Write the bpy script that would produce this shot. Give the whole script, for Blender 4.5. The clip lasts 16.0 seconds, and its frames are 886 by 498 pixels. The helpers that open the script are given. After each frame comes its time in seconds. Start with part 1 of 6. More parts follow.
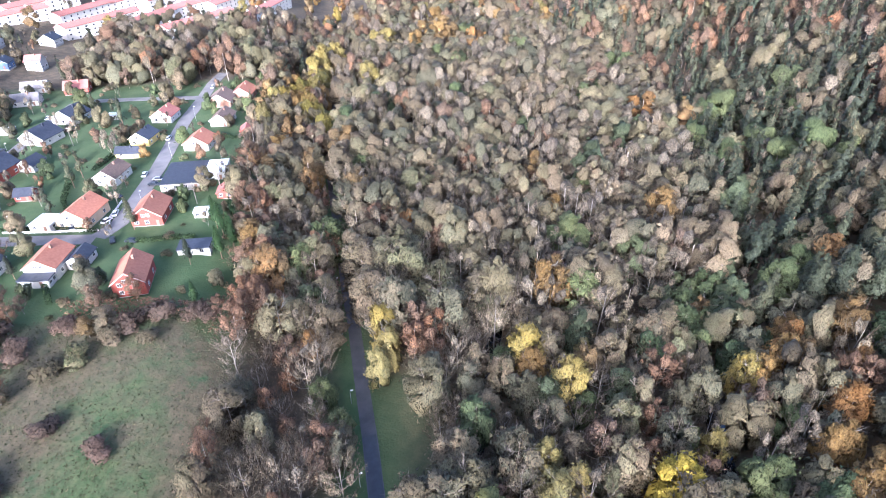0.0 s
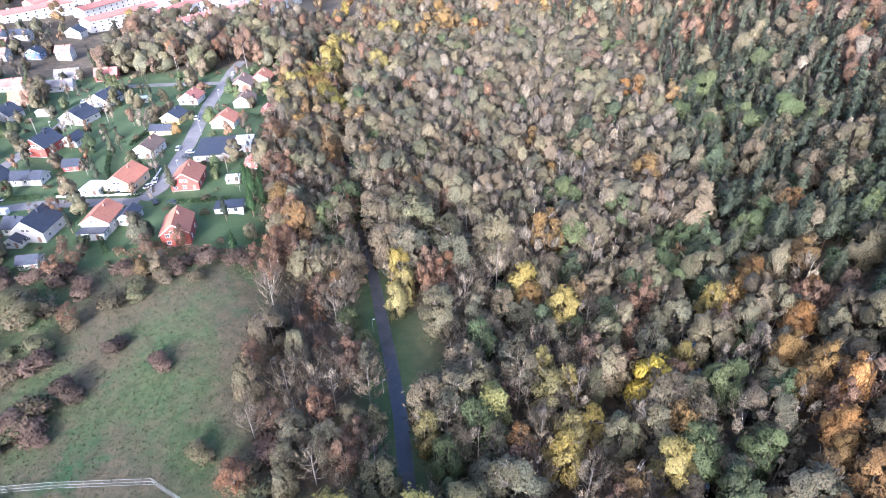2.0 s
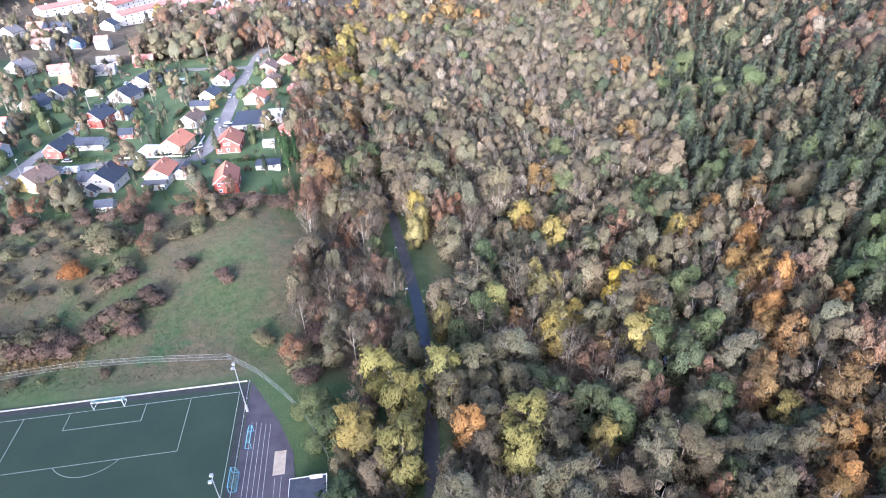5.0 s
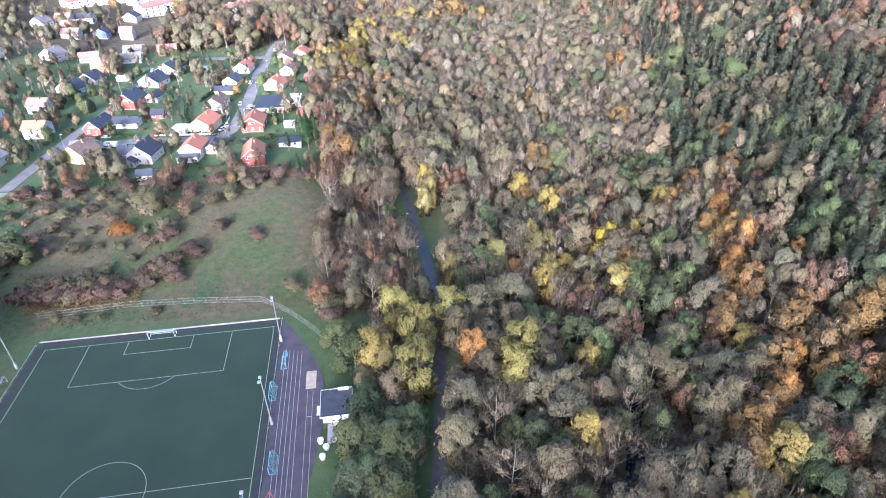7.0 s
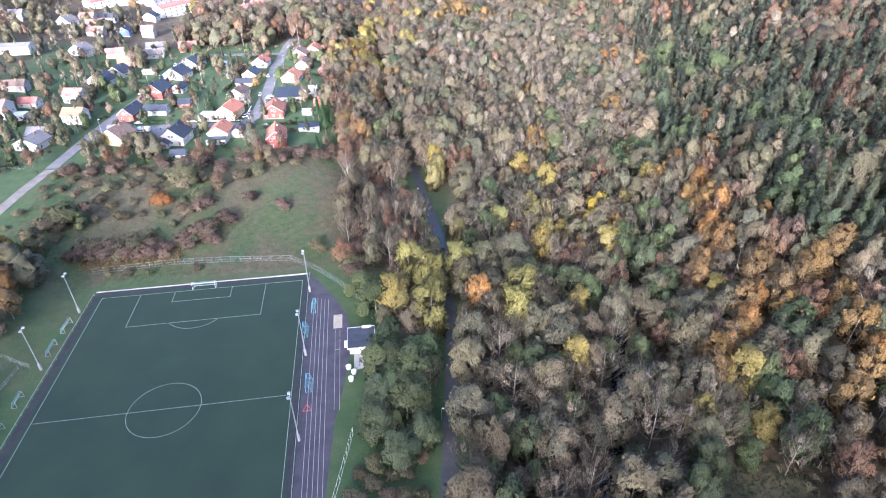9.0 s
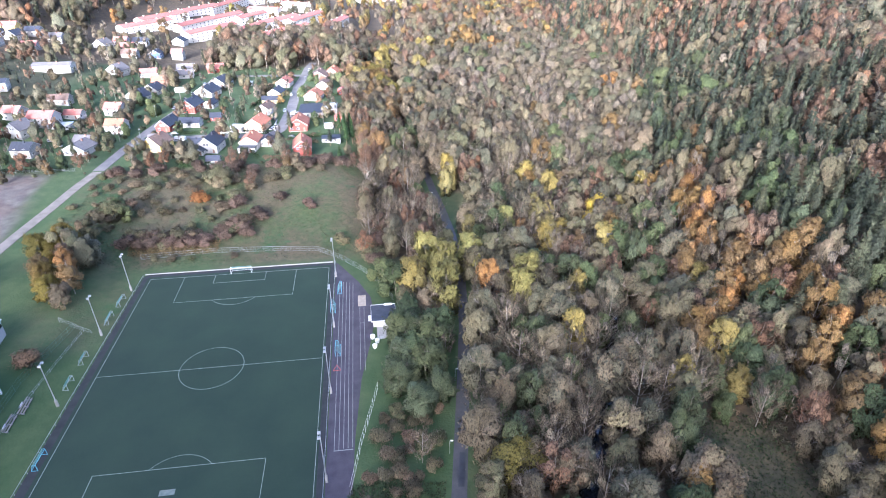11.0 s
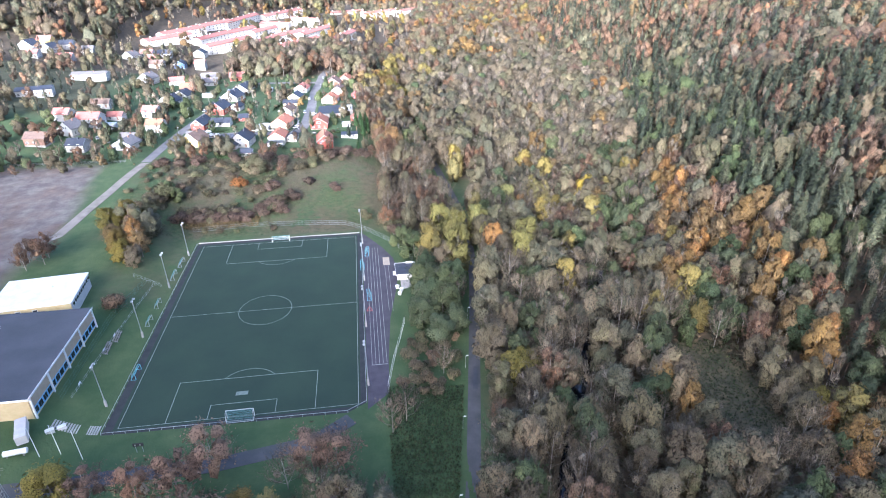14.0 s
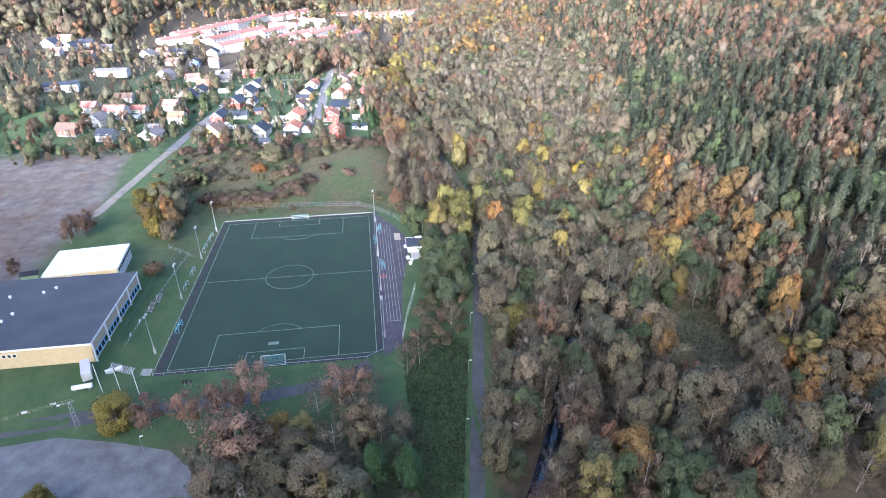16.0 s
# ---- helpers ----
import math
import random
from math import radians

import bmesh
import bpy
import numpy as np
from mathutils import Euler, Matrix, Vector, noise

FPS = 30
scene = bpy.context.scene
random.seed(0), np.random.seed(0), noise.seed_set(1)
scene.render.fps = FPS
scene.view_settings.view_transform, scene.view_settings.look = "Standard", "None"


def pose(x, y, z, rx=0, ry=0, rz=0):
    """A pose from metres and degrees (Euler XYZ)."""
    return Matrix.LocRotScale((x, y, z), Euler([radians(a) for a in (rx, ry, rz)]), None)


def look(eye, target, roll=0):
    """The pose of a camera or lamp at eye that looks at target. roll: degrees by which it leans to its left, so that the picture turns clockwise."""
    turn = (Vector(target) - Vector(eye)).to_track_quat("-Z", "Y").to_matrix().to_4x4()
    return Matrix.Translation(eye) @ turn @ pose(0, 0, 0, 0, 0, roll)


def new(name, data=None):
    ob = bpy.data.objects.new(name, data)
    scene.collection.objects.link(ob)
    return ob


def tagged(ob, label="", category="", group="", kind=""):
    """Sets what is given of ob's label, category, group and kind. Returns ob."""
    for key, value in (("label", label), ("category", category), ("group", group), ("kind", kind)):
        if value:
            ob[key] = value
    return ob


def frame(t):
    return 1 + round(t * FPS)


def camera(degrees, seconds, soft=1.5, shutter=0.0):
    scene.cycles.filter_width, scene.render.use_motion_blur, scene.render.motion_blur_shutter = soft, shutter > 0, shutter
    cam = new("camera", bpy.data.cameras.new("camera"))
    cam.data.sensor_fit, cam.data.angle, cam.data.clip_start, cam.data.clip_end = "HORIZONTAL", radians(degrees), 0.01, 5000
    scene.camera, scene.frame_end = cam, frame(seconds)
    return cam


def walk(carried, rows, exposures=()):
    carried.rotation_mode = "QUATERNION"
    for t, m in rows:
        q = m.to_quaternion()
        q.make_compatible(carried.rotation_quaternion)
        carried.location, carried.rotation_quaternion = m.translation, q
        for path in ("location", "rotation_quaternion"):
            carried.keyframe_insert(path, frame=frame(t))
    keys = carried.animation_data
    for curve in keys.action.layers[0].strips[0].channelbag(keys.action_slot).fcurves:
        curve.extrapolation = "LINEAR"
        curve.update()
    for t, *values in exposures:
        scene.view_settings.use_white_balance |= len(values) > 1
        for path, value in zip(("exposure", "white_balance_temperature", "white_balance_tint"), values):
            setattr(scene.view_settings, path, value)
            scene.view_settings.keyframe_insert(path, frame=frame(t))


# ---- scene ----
cam = camera(74.8, 16.0, soft=1.0)
PATH = [
    (0, (-0.168, -5.13, 112.018), (0.081, -3.481, 110.914), -0.7),
    (0.5, (-1.643, -11.848, 112.059), (-1.397, -10.199, 110.955), -0.8),
    (1, (-3.24, -18.624, 112.147), (-2.997, -16.975, 111.042), -0.9),
    (1.5, (-4.989, -25.253, 112.158), (-4.747, -23.603, 111.055), -0.9),
    (2, (-6.595, -31.908, 112.19), (-6.352, -30.258, 111.086), -1.0),
    (2.5, (-8.102, -38.455, 112.237), (-7.861, -36.805, 111.133), -1.1),
    (3, (-9.509, -44.946, 112.305), (-9.27, -43.294, 111.202), -1.2),
    (3.5, (-10.915, -51.556, 112.406), (-10.68, -49.903, 111.305), -1.3),
    (4, (-12.316, -58.293, 112.546), (-12.083, -56.639, 111.447), -1.3),
    (4.2, (-12.926, -60.943, 112.603), (-12.691, -59.289, 111.504), -1.5),
    (6.5, (-20.281, -91.101, 114.839), (-20.05, -89.448, 113.737), -1.0),
    (7, (-21.734, -97.84, 115.056), (-21.502, -96.185, 113.958), -0.8),
    (7.5, (-23.242, -104.406, 115.253), (-23.01, -102.75, 114.156), -0.8),
    (8, (-24.881, -111.047, 115.376), (-24.652, -109.39, 114.28), -1.0),
    (8.5, (-26.757, -117.634, 115.431), (-26.526, -115.975, 114.338), -0.9),
    (9, (-28.725, -124.259, 115.434), (-28.492, -122.593, 114.352), -0.7),
    (11.3, (-36.844, -153.756, 115.581), (-36.616, -152.034, 114.59), -0.1),
    (11.5, (-37.573, -156.413, 115.59), (-37.343, -154.691, 114.6), -0.5),
    (12, (-39.51, -163.246, 115.677), (-39.278, -161.514, 114.704), -0.5),
    (12.5, (-41.395, -169.882, 115.803), (-41.161, -168.142, 114.845), -0.4),
    (13, (-43.153, -176.375, 116.014), (-42.92, -174.634, 115.058), -0.5),
    (13.5, (-44.853, -182.793, 116.311), (-44.618, -181.05, 115.359), -0.5),
    (14, (-46.507, -189.311, 116.609), (-46.271, -187.567, 115.658), -0.5),
    (14.5, (-48.008, -195.762, 116.873), (-47.773, -194.016, 115.925), -0.5),
    (15, (-49.438, -202.064, 117.067), (-49.204, -200.318, 116.12), -0.5),
    (15.5, (-50.84, -208.196, 117.21), (-50.606, -206.449, 116.265), -0.6),
    (16, (-52.245, -214.19, 117.33), (-52.012, -212.443, 116.386), -0.5),
]

# ---------------------------------------------------------------- light
EXPO = 2.5
walk(cam, [(t, look(eye, target, roll)) for t, eye, target, roll in PATH], exposures=[(0, EXPO, 4980, 18), (9, EXPO, 5000, 18), (16, EXPO, 5000, 13)])

world = bpy.data.worlds.new("sky")
scene.world = world
world.use_nodes = True
wn = world.node_tree.nodes
sky = wn.new("ShaderNodeTexSky")
sky.sky_type, sky.sun_disc = "NISHITA", False
sky.sun_elevation, sky.sun_rotation = radians(14.5), radians(-159)
sky.dust_density, sky.air_density, sky.ozone_density = 8.0, 0.8, 0.6
wn["Background"].inputs[1].default_value = 0.15
world.node_tree.links.new(sky.outputs[0], wn["Background"].inputs[0])
sun = new("sun", bpy.data.lights.new("sun", "SUN"))
sun.data.energy, sun.data.angle, sun.data.color = 3.3, radians(12), (1.0, 0.91, 0.8)
sun.matrix_world = look((-36, -93, 26), (0, 0, 0))

# ---------------------------------------------------------------- the lie of the land
PATH_Y = [-260, -125, -107, -85, -58, -31, 2, 43, 66, 86, 104, 129, 150, 170, 233, 330, 480, 700]
PATH_X = [-62, -32.8, -29.3, -24.8, -19.6, -14.5, -8.5, -4, -3.6, -4.4, -5.6, -7, -8.9, -10.2, -14.3, -12, 15, 60]
FOOT_Y = [-200, 20, 250, 340, 420, 568, 751, 1200]
FOOT_X = [75, 75, 155, 170, 152, 185, 222, 300]
CREEK_Y = [-260, -130, -101, -84, -65, -34, -2, 26, 47, 90, 200]
CREEK_X = [-80, -22, -6, 2, 10, 28, 42, 55, 68, 84, 118]


def sm(a, b, v):
    t = np.clip((np.asarray(v, float) - a) / (b - a), 0, 1)
    return t * t * (3 - 2 * t)


def terrain(x, y):
    x, y = np.asarray(x, float), np.asarray(y, float)
    z = 8 * sm(48, 125, y) * sm(-25, -60, x)
    z = z + 4 * sm(-126, -142, x) * (1 - sm(48, 125, y)) * sm(-86, -70, y)
    z = z - 2.0 * sm(-40, -24, x)
    z = z - 2.2 * np.exp(-((x - np.interp(y, CREEK_Y, CREEK_X)) / 4.5) ** 2) * (1 - sm(150, 200, y))
    d = np.maximum(0, x - np.interp(y, FOOT_Y, FOOT_X))
    z = z + 85 * (1 - np.exp(-d / 140))
    z = z + 0.14 * np.maximum(0, -x - 190) * sm(120, 220, y)
    z = z + 60 * sm(450, 1000, y - 0.5 * np.minimum(0, x + 150)) * sm(-100, -400, x)
    z = z + 110 * sm(950, 1900, np.hypot(x, y))
    # added ridge out of view on the sun's side, sized to shade the near valley
    q = 0.93 * x - 0.36 * y
    z = z + 138 * np.exp(-((0.36 * x + 0.93 * y + 420) / 85) ** 2) * sm(-1100, -800, q) * sm(1100, 800, q)
    return z


def tz(x, y):
    return float(terrain(x, y))


# ---------------------------------------------------------------- materials
def shader(name, rough=0.8, metal=0.0):
    m = bpy.data.materials.new(name)
    m.use_nodes = True
    n = m.node_tree.nodes
    b = n["Principled BSDF"]
    b.inputs["Roughness"].default_value, b.inputs["Metallic"].default_value = rough, metal
    return m, n, m.node_tree.links, b


def surface(name, a, b2, scale=1.0, rough=0.8, metal=0.0, bump=0.15, fine=12.0, vary=0.0, wear=None):
    """Two tones by noise at two scales, fine relief; vary: how far each object's tone differs."""
    m, n, l, b = shader(name, rough, metal)
    geo = n.new("ShaderNodeNewGeometry")
    n1 = n.new("ShaderNodeTexNoise")
    n1.inputs["Scale"].default_value, n1.inputs["Detail"].default_value = scale, 5
    n2 = n.new("ShaderNodeTexNoise")
    n2.inputs["Scale"].default_value, n2.inputs["Detail"].default_value = scale * fine, 3
    l.new(geo.outputs["Position"], n1.inputs["Vector"])
    l.new(geo.outputs["Position"], n2.inputs["Vector"])
    mix = n.new("ShaderNodeMath")
    mix.operation = "MULTIPLY_ADD"
    l.new(n2.outputs[0], mix.inputs[0])
    mix.inputs[1].default_value = 0.45
    l.new(n1.outputs[0], mix.inputs[2])
    ramp = n.new("ShaderNodeValToRGB")
    ramp.color_ramp.elements[0].position, ramp.color_ramp.elements[1].position = 0.5, 0.95
    ramp.color_ramp.elements[0].color, ramp.color_ramp.elements[1].color = (*a, 1), (*b2, 1)
    l.new(mix.outputs[0], ramp.inputs[0])
    out = ramp.outputs[0]
    if vary:
        info = n.new("ShaderNodeObjectInfo")
        hsv = n.new("ShaderNodeHueSaturation")
        mp = n.new("ShaderNodeMapRange")
        mp.inputs[3].default_value, mp.inputs[4].default_value = 1 - vary, 1 + vary
        l.new(info.outputs["Random"], mp.inputs[0])
        l.new(mp.outputs[0], hsv.inputs["Value"])
        l.new(out, hsv.inputs["Color"])
        out = hsv.outputs[0]
    l.new(out, b.inputs["Base Color"])
    if bump:
        bp = n.new("ShaderNodeBump")
        bp.inputs["Strength"].default_value, bp.inputs["Distance"].default_value = bump, 0.05
        l.new(n2.outputs[0], bp.inputs["Height"])
        l.new(bp.outputs[0], b.inputs["Normal"])
    return m


LEAF_TONE = 0.8


def foliage(name, tones, glow=0.25, rough=0.65, gaps=0.1):
    """Leaves: the tone differs from tree to tree and, less, from leaf clump to leaf clump; light passes through in part."""
    m, n, l, b = shader(name, rough)
    info, geo, att = n.new("ShaderNodeObjectInfo"), n.new("ShaderNodeNewGeometry"), n.new("ShaderNodeAttribute")
    att.attribute_name = "tint"
    add = n.new("ShaderNodeMath")
    l.new(info.outputs["Random"], add.inputs[0])
    l.new(att.outputs["Fac"], add.inputs[1])
    fr = n.new("ShaderNodeMath")
    fr.operation = "FRACT"
    l.new(add.outputs[0], fr.inputs[0])
    jit = n.new("ShaderNodeMapRange")
    jit.inputs[3].default_value, jit.inputs[4].default_value = -0.1, 0.1
    l.new(geo.outputs["Random Per Island"], jit.inputs[0])
    add2 = n.new("ShaderNodeMath")
    add2.use_clamp = True
    l.new(fr.outputs[0], add2.inputs[0])
    l.new(jit.outputs[0], add2.inputs[1])
    ramp = n.new("ShaderNodeValToRGB")
    e = ramp.color_ramp.elements
    while len(e) < len(tones):
        e.new(0.5)
    for i, c in enumerate(tones):
        e[i].position, e[i].color = i / (len(tones) - 1), (*(q * LEAF_TONE for q in c), 1)
    l.new(add2.outputs[0], ramp.inputs[0])
    hsv = n.new("ShaderNodeHueSaturation")
    mp = n.new("ShaderNodeMapRange")
    mp.inputs[3].default_value, mp.inputs[4].default_value = 0.9, 1.1
    l.new(geo.outputs["Random Per Island"], mp.inputs[0])
    spin, wrap, tree, both = n.new("ShaderNodeMath"), n.new("ShaderNodeMath"), n.new("ShaderNodeMapRange"), n.new("ShaderNodeMath")
    spin.operation, wrap.operation, both.operation = "MULTIPLY", "FRACT", "MULTIPLY"
    spin.inputs[1].default_value = 7.31
    l.new(fr.outputs[0], spin.inputs[0])
    l.new(spin.outputs[0], wrap.inputs[0])
    tree.inputs[3].default_value, tree.inputs[4].default_value = 0.76, 1.24
    l.new(wrap.outputs[0], tree.inputs[0])
    l.new(mp.outputs[0], both.inputs[0])
    l.new(tree.outputs[0], both.inputs[1])
    l.new(both.outputs[0], hsv.inputs["Value"])
    l.new(ramp.outputs[0], hsv.inputs["Color"])
    # single leaves: fine light and dark grain with relief
    tc, ns = n.new("ShaderNodeTexCoord"), n.new("ShaderNodeTexNoise")
    ns.inputs["Scale"].default_value, ns.inputs["Detail"].default_value, ns.inputs["Roughness"].default_value = 4.6, 2, 0.7
    l.new(tc.outputs["Object"], ns.inputs["Vector"])
    gr = n.new("ShaderNodeMapRange")
    gr.inputs[1].default_value, gr.inputs[2].default_value, gr.inputs[3].default_value, gr.inputs[4].default_value = 0.3, 0.7, 0.78, 1.22
    l.new(ns.outputs[0], gr.inputs[0])
    leafy = n.new("ShaderNodeVectorMath")
    leafy.operation = "SCALE"
    l.new(hsv.outputs[0], leafy.inputs[0])
    l.new(gr.outputs[0], leafy.inputs["Scale"])
    hsv = leafy
    bp = n.new("ShaderNodeBump")
    bp.inputs["Strength"].default_value, bp.inputs["Distance"].default_value = 0.45, 0.2
    l.new(ns.outputs[0], bp.inputs["Height"])
    l.new(bp.outputs[0], b.inputs["Normal"])
    l.new(hsv.outputs[0], b.inputs["Base Color"])
    b.inputs["Specular IOR Level"].default_value = 0.2
    tr, mx = n.new("ShaderNodeBsdfTranslucent"), n.new("ShaderNodeMixShader")
    l.new(hsv.outputs[0], tr.inputs[0])
    mx.inputs[0].default_value = glow
    l.new(b.outputs[0], mx.inputs[1])
    l.new(tr.outputs[0], mx.inputs[2])
    # gaps between the sprays, drawn out along the upright shoots
    mapping, holes, mask = n.new("ShaderNodeMapping"), n.new("ShaderNodeTexNoise"), n.new("ShaderNodeMapRange")
    mapping.inputs["Scale"].default_value = (1.0, 1.0, 0.4)
    l.new(tc.outputs["Object"], mapping.inputs["Vector"])
    l.new(mapping.outputs[0], holes.inputs["Vector"])
    holes.inputs["Scale"].default_value, holes.inputs["Detail"].default_value, holes.inputs["Roughness"].default_value = 4.0, 2.5, 0.75
    mask.inputs[1].default_value, mask.inputs[2].default_value = 0.44 - gaps, 0.6 - gaps
    l.new(holes.outputs[0], mask.inputs[0])
    clear, final = n.new("ShaderNodeBsdfTransparent"), n.new("ShaderNodeMixShader")
    l.new(mask.outputs[0], final.inputs[0])
    l.new(clear.outputs[0], final.inputs[1])
    l.new(mx.outputs[0], final.inputs[2])
    l.new(final.outputs[0], n["Material Output"].inputs[0])
    return m


def ground_material():
    m, n, l, b = shader("ground_cover", 0.95)
    geo, att = n.new("ShaderNodeNewGeometry"), n.new("ShaderNodeAttribute")
    att.attribute_name = "cover"
    sep = n.new("ShaderNodeSeparateColor")
    l.new(att.outputs["Color"], sep.inputs[0])

    def two(scale, a, c, lo=0.38, hi=0.66, detail=6):
        t, r = n.new("ShaderNodeTexNoise"), n.new("ShaderNodeValToRGB")
        t.inputs["Scale"].default_value, t.inputs["Detail"].default_value, t.inputs["Roughness"].default_value = scale, detail, 0.65
        l.new(geo.outputs["Position"], t.inputs["Vector"])
        r.color_ramp.elements[0].position, r.color_ramp.elements[1].position = lo, hi
        r.color_ramp.elements[0].color, r.color_ramp.elements[1].color = (*a, 1), (*c, 1)
        l.new(t.outputs[0], r.inputs[0])
        return r.outputs[0]

    def blend(f, a, c):
        x = n.new("ShaderNodeMix")
        x.data_type = "RGBA"
        l.new(f, x.inputs[0])
        l.new(a, x.inputs[6])
        l.new(c, x.inputs[7])
        return x.outputs[2]

    lawn = two(0.12, (0.036, 0.07, 0.022), (0.066, 0.098, 0.036))
    mead = blend(two(0.035, (0, 0, 0), (1, 1, 1), 0.44, 0.56), two(0.5, (0.036, 0.064, 0.02), (0.08, 0.1, 0.04)), two(0.4, (0.066, 0.058, 0.032), (0.115, 0.095, 0.055)))
    mead = blend(two(0.055, (0, 0, 0), (1, 1, 1), 0.57, 0.66), mead, two(0.6, (0.02, 0.06, 0.018), (0.04, 0.09, 0.028)))
    litter = two(0.3, (0.045, 0.036, 0.022), (0.11, 0.08, 0.046))
    dirt = blend(two(0.03, (0, 0, 0), (1, 1, 1), 0.4, 0.6), two(0.15, (0.085, 0.075, 0.072), (0.17, 0.15, 0.14)), two(0.2, (0.075, 0.052, 0.04), (0.16, 0.115, 0.09)))
    col = blend(sep.outputs[0], lawn, mead)
    col = blend(sep.outputs[1], col, litter)
    col = blend(sep.outputs[2], col, dirt)
    l.new(col, b.inputs["Base Color"])
    t = n.new("ShaderNodeTexNoise")
    t.inputs["Scale"].default_value, t.inputs["Detail"].default_value = 1.5, 6
    l.new(geo.outputs["Position"], t.inputs["Vector"])
    bp = n.new("ShaderNodeBump")
    bp.inputs["Strength"].default_value, bp.inputs["Distance"].default_value = 0.6, 0.25
    l.new(t.outputs[0], bp.inputs["Height"])
    l.new(bp.outputs[0], b.inputs["Normal"])
    return m


def glass(name, tone):
    m, n, l, b = shader(name, 0.08)
    b.inputs["Base Color"].default_value = (*tone, 1)
    b.inputs["Specular IOR Level"].default_value = 0.7
    return m


M_GROUND = ground_material()
M_ASPHALT = surface("asphalt", (0.045, 0.046, 0.052), (0.085, 0.085, 0.09), 0.25, 0.9, fine=30)
M_WET = surface("wet_asphalt", (0.018, 0.02, 0.026), (0.035, 0.037, 0.045), 0.6, 0.35)
M_ROAD = surface("worn_road", (0.12, 0.115, 0.12), (0.2, 0.19, 0.19), 0.2, 0.9, fine=25)
M_CARPARK = surface("grey_car_park", (0.085, 0.085, 0.088), (0.17, 0.168, 0.168), 0.22, 0.9, fine=12)
M_GRAVEL = surface("gravel", (0.14, 0.125, 0.11), (0.24, 0.215, 0.195), 0.3, 0.95, fine=20)
M_TURF = surface("artificial_turf", (0.011, 0.027, 0.0155), (0.019, 0.039, 0.021), 0.07, 0.85, fine=60)
M_RUBBER = surface("black_rubber_edge", (0.016, 0.018, 0.02), (0.035, 0.036, 0.038), 0.4, 0.85)
M_TRACK = surface("grey_running_track", (0.04, 0.036, 0.05), (0.07, 0.062, 0.078), 0.3, 0.9)
M_LINE = surface("white_line_paint", (0.2, 0.22, 0.2), (0.32, 0.34, 0.32), 1.0, 0.8, bump=0)
M_WATER = glass("stream_water", (0.012, 0.017, 0.028))
M_BARK = surface("grey_bark", (0.10, 0.085, 0.07), (0.22, 0.19, 0.16), 1.5, 0.9, vary=0.25)
M_PALE = surface("pale_birch_bark", (0.16, 0.14, 0.12), (0.3, 0.27, 0.24), 2.0, 0.85, vary=0.2)
M_PINEBARK = surface("pine_bark", (0.14, 0.08, 0.05), (0.24, 0.15, 0.10), 1.5, 0.9, vary=0.2)
M_STEEL = surface("galvanised_steel", (0.32, 0.33, 0.34), (0.46, 0.47, 0.48), 2.0, 0.5, 0.6, bump=0.05)
M_WHITE = surface("white_paint", (0.66, 0.66, 0.64), (0.8, 0.8, 0.78), 0.8, 0.6, bump=0.05)
M_CONCRETE = surface("concrete", (0.26, 0.25, 0.24), (0.4, 0.39, 0.37), 0.6, 0.9)
M_GLASS = glass("dark_window_glass", (0.03, 0.035, 0.045))

LEAF = {
    "olive": foliage("fading_olive_leaves", [(0.148, 0.12, 0.078), (0.165, 0.142, 0.078), (0.115, 0.115, 0.074), (0.19, 0.145, 0.09), (0.135, 0.132, 0.07)]),
    "bare": foliage("grey_twigs", [(0.185, 0.152, 0.102), (0.225, 0.183, 0.122), (0.18, 0.148, 0.11), (0.24, 0.2, 0.14)], 0.15, gaps=0.05),
    "green": foliage("dull_green_leaves", [(0.075, 0.1, 0.048), (0.095, 0.12, 0.05), (0.12, 0.135, 0.056), (0.085, 0.105, 0.058)]),
    "yellow": foliage("yellow_autumn_leaves", [(0.22, 0.185, 0.075), (0.3, 0.235, 0.065), (0.2, 0.18, 0.078), (0.33, 0.25, 0.06)]),
    "gold": foliage("golden_birch_leaves", [(0.2, 0.135, 0.062), (0.26, 0.162, 0.052), (0.175, 0.128, 0.066), (0.3, 0.158, 0.05)]),
    "rust": foliage("rusty_brown_leaves", [(0.165, 0.108, 0.07), (0.19, 0.11, 0.063), (0.145, 0.105, 0.074), (0.23, 0.12, 0.06)], 0.2, gaps=0.08),
    "pine": foliage("pine_needles", [(0.046, 0.058, 0.038), (0.06, 0.07, 0.042), (0.085, 0.088, 0.05), (0.052, 0.062, 0.042)], 0.15),
    "shrub": foliage("scrub_leaves", [(0.14, 0.132, 0.07), (0.185, 0.14, 0.09), (0.11, 0.13, 0.058), (0.22, 0.15, 0.095)], 0.2),
}
WOOD = {"olive": M_BARK, "bare": M_PALE, "green": M_BARK, "yellow": M_BARK, "gold": M_PALE, "rust": M_PALE, "pine": M_PINEBARK, "shrub": M_BARK}


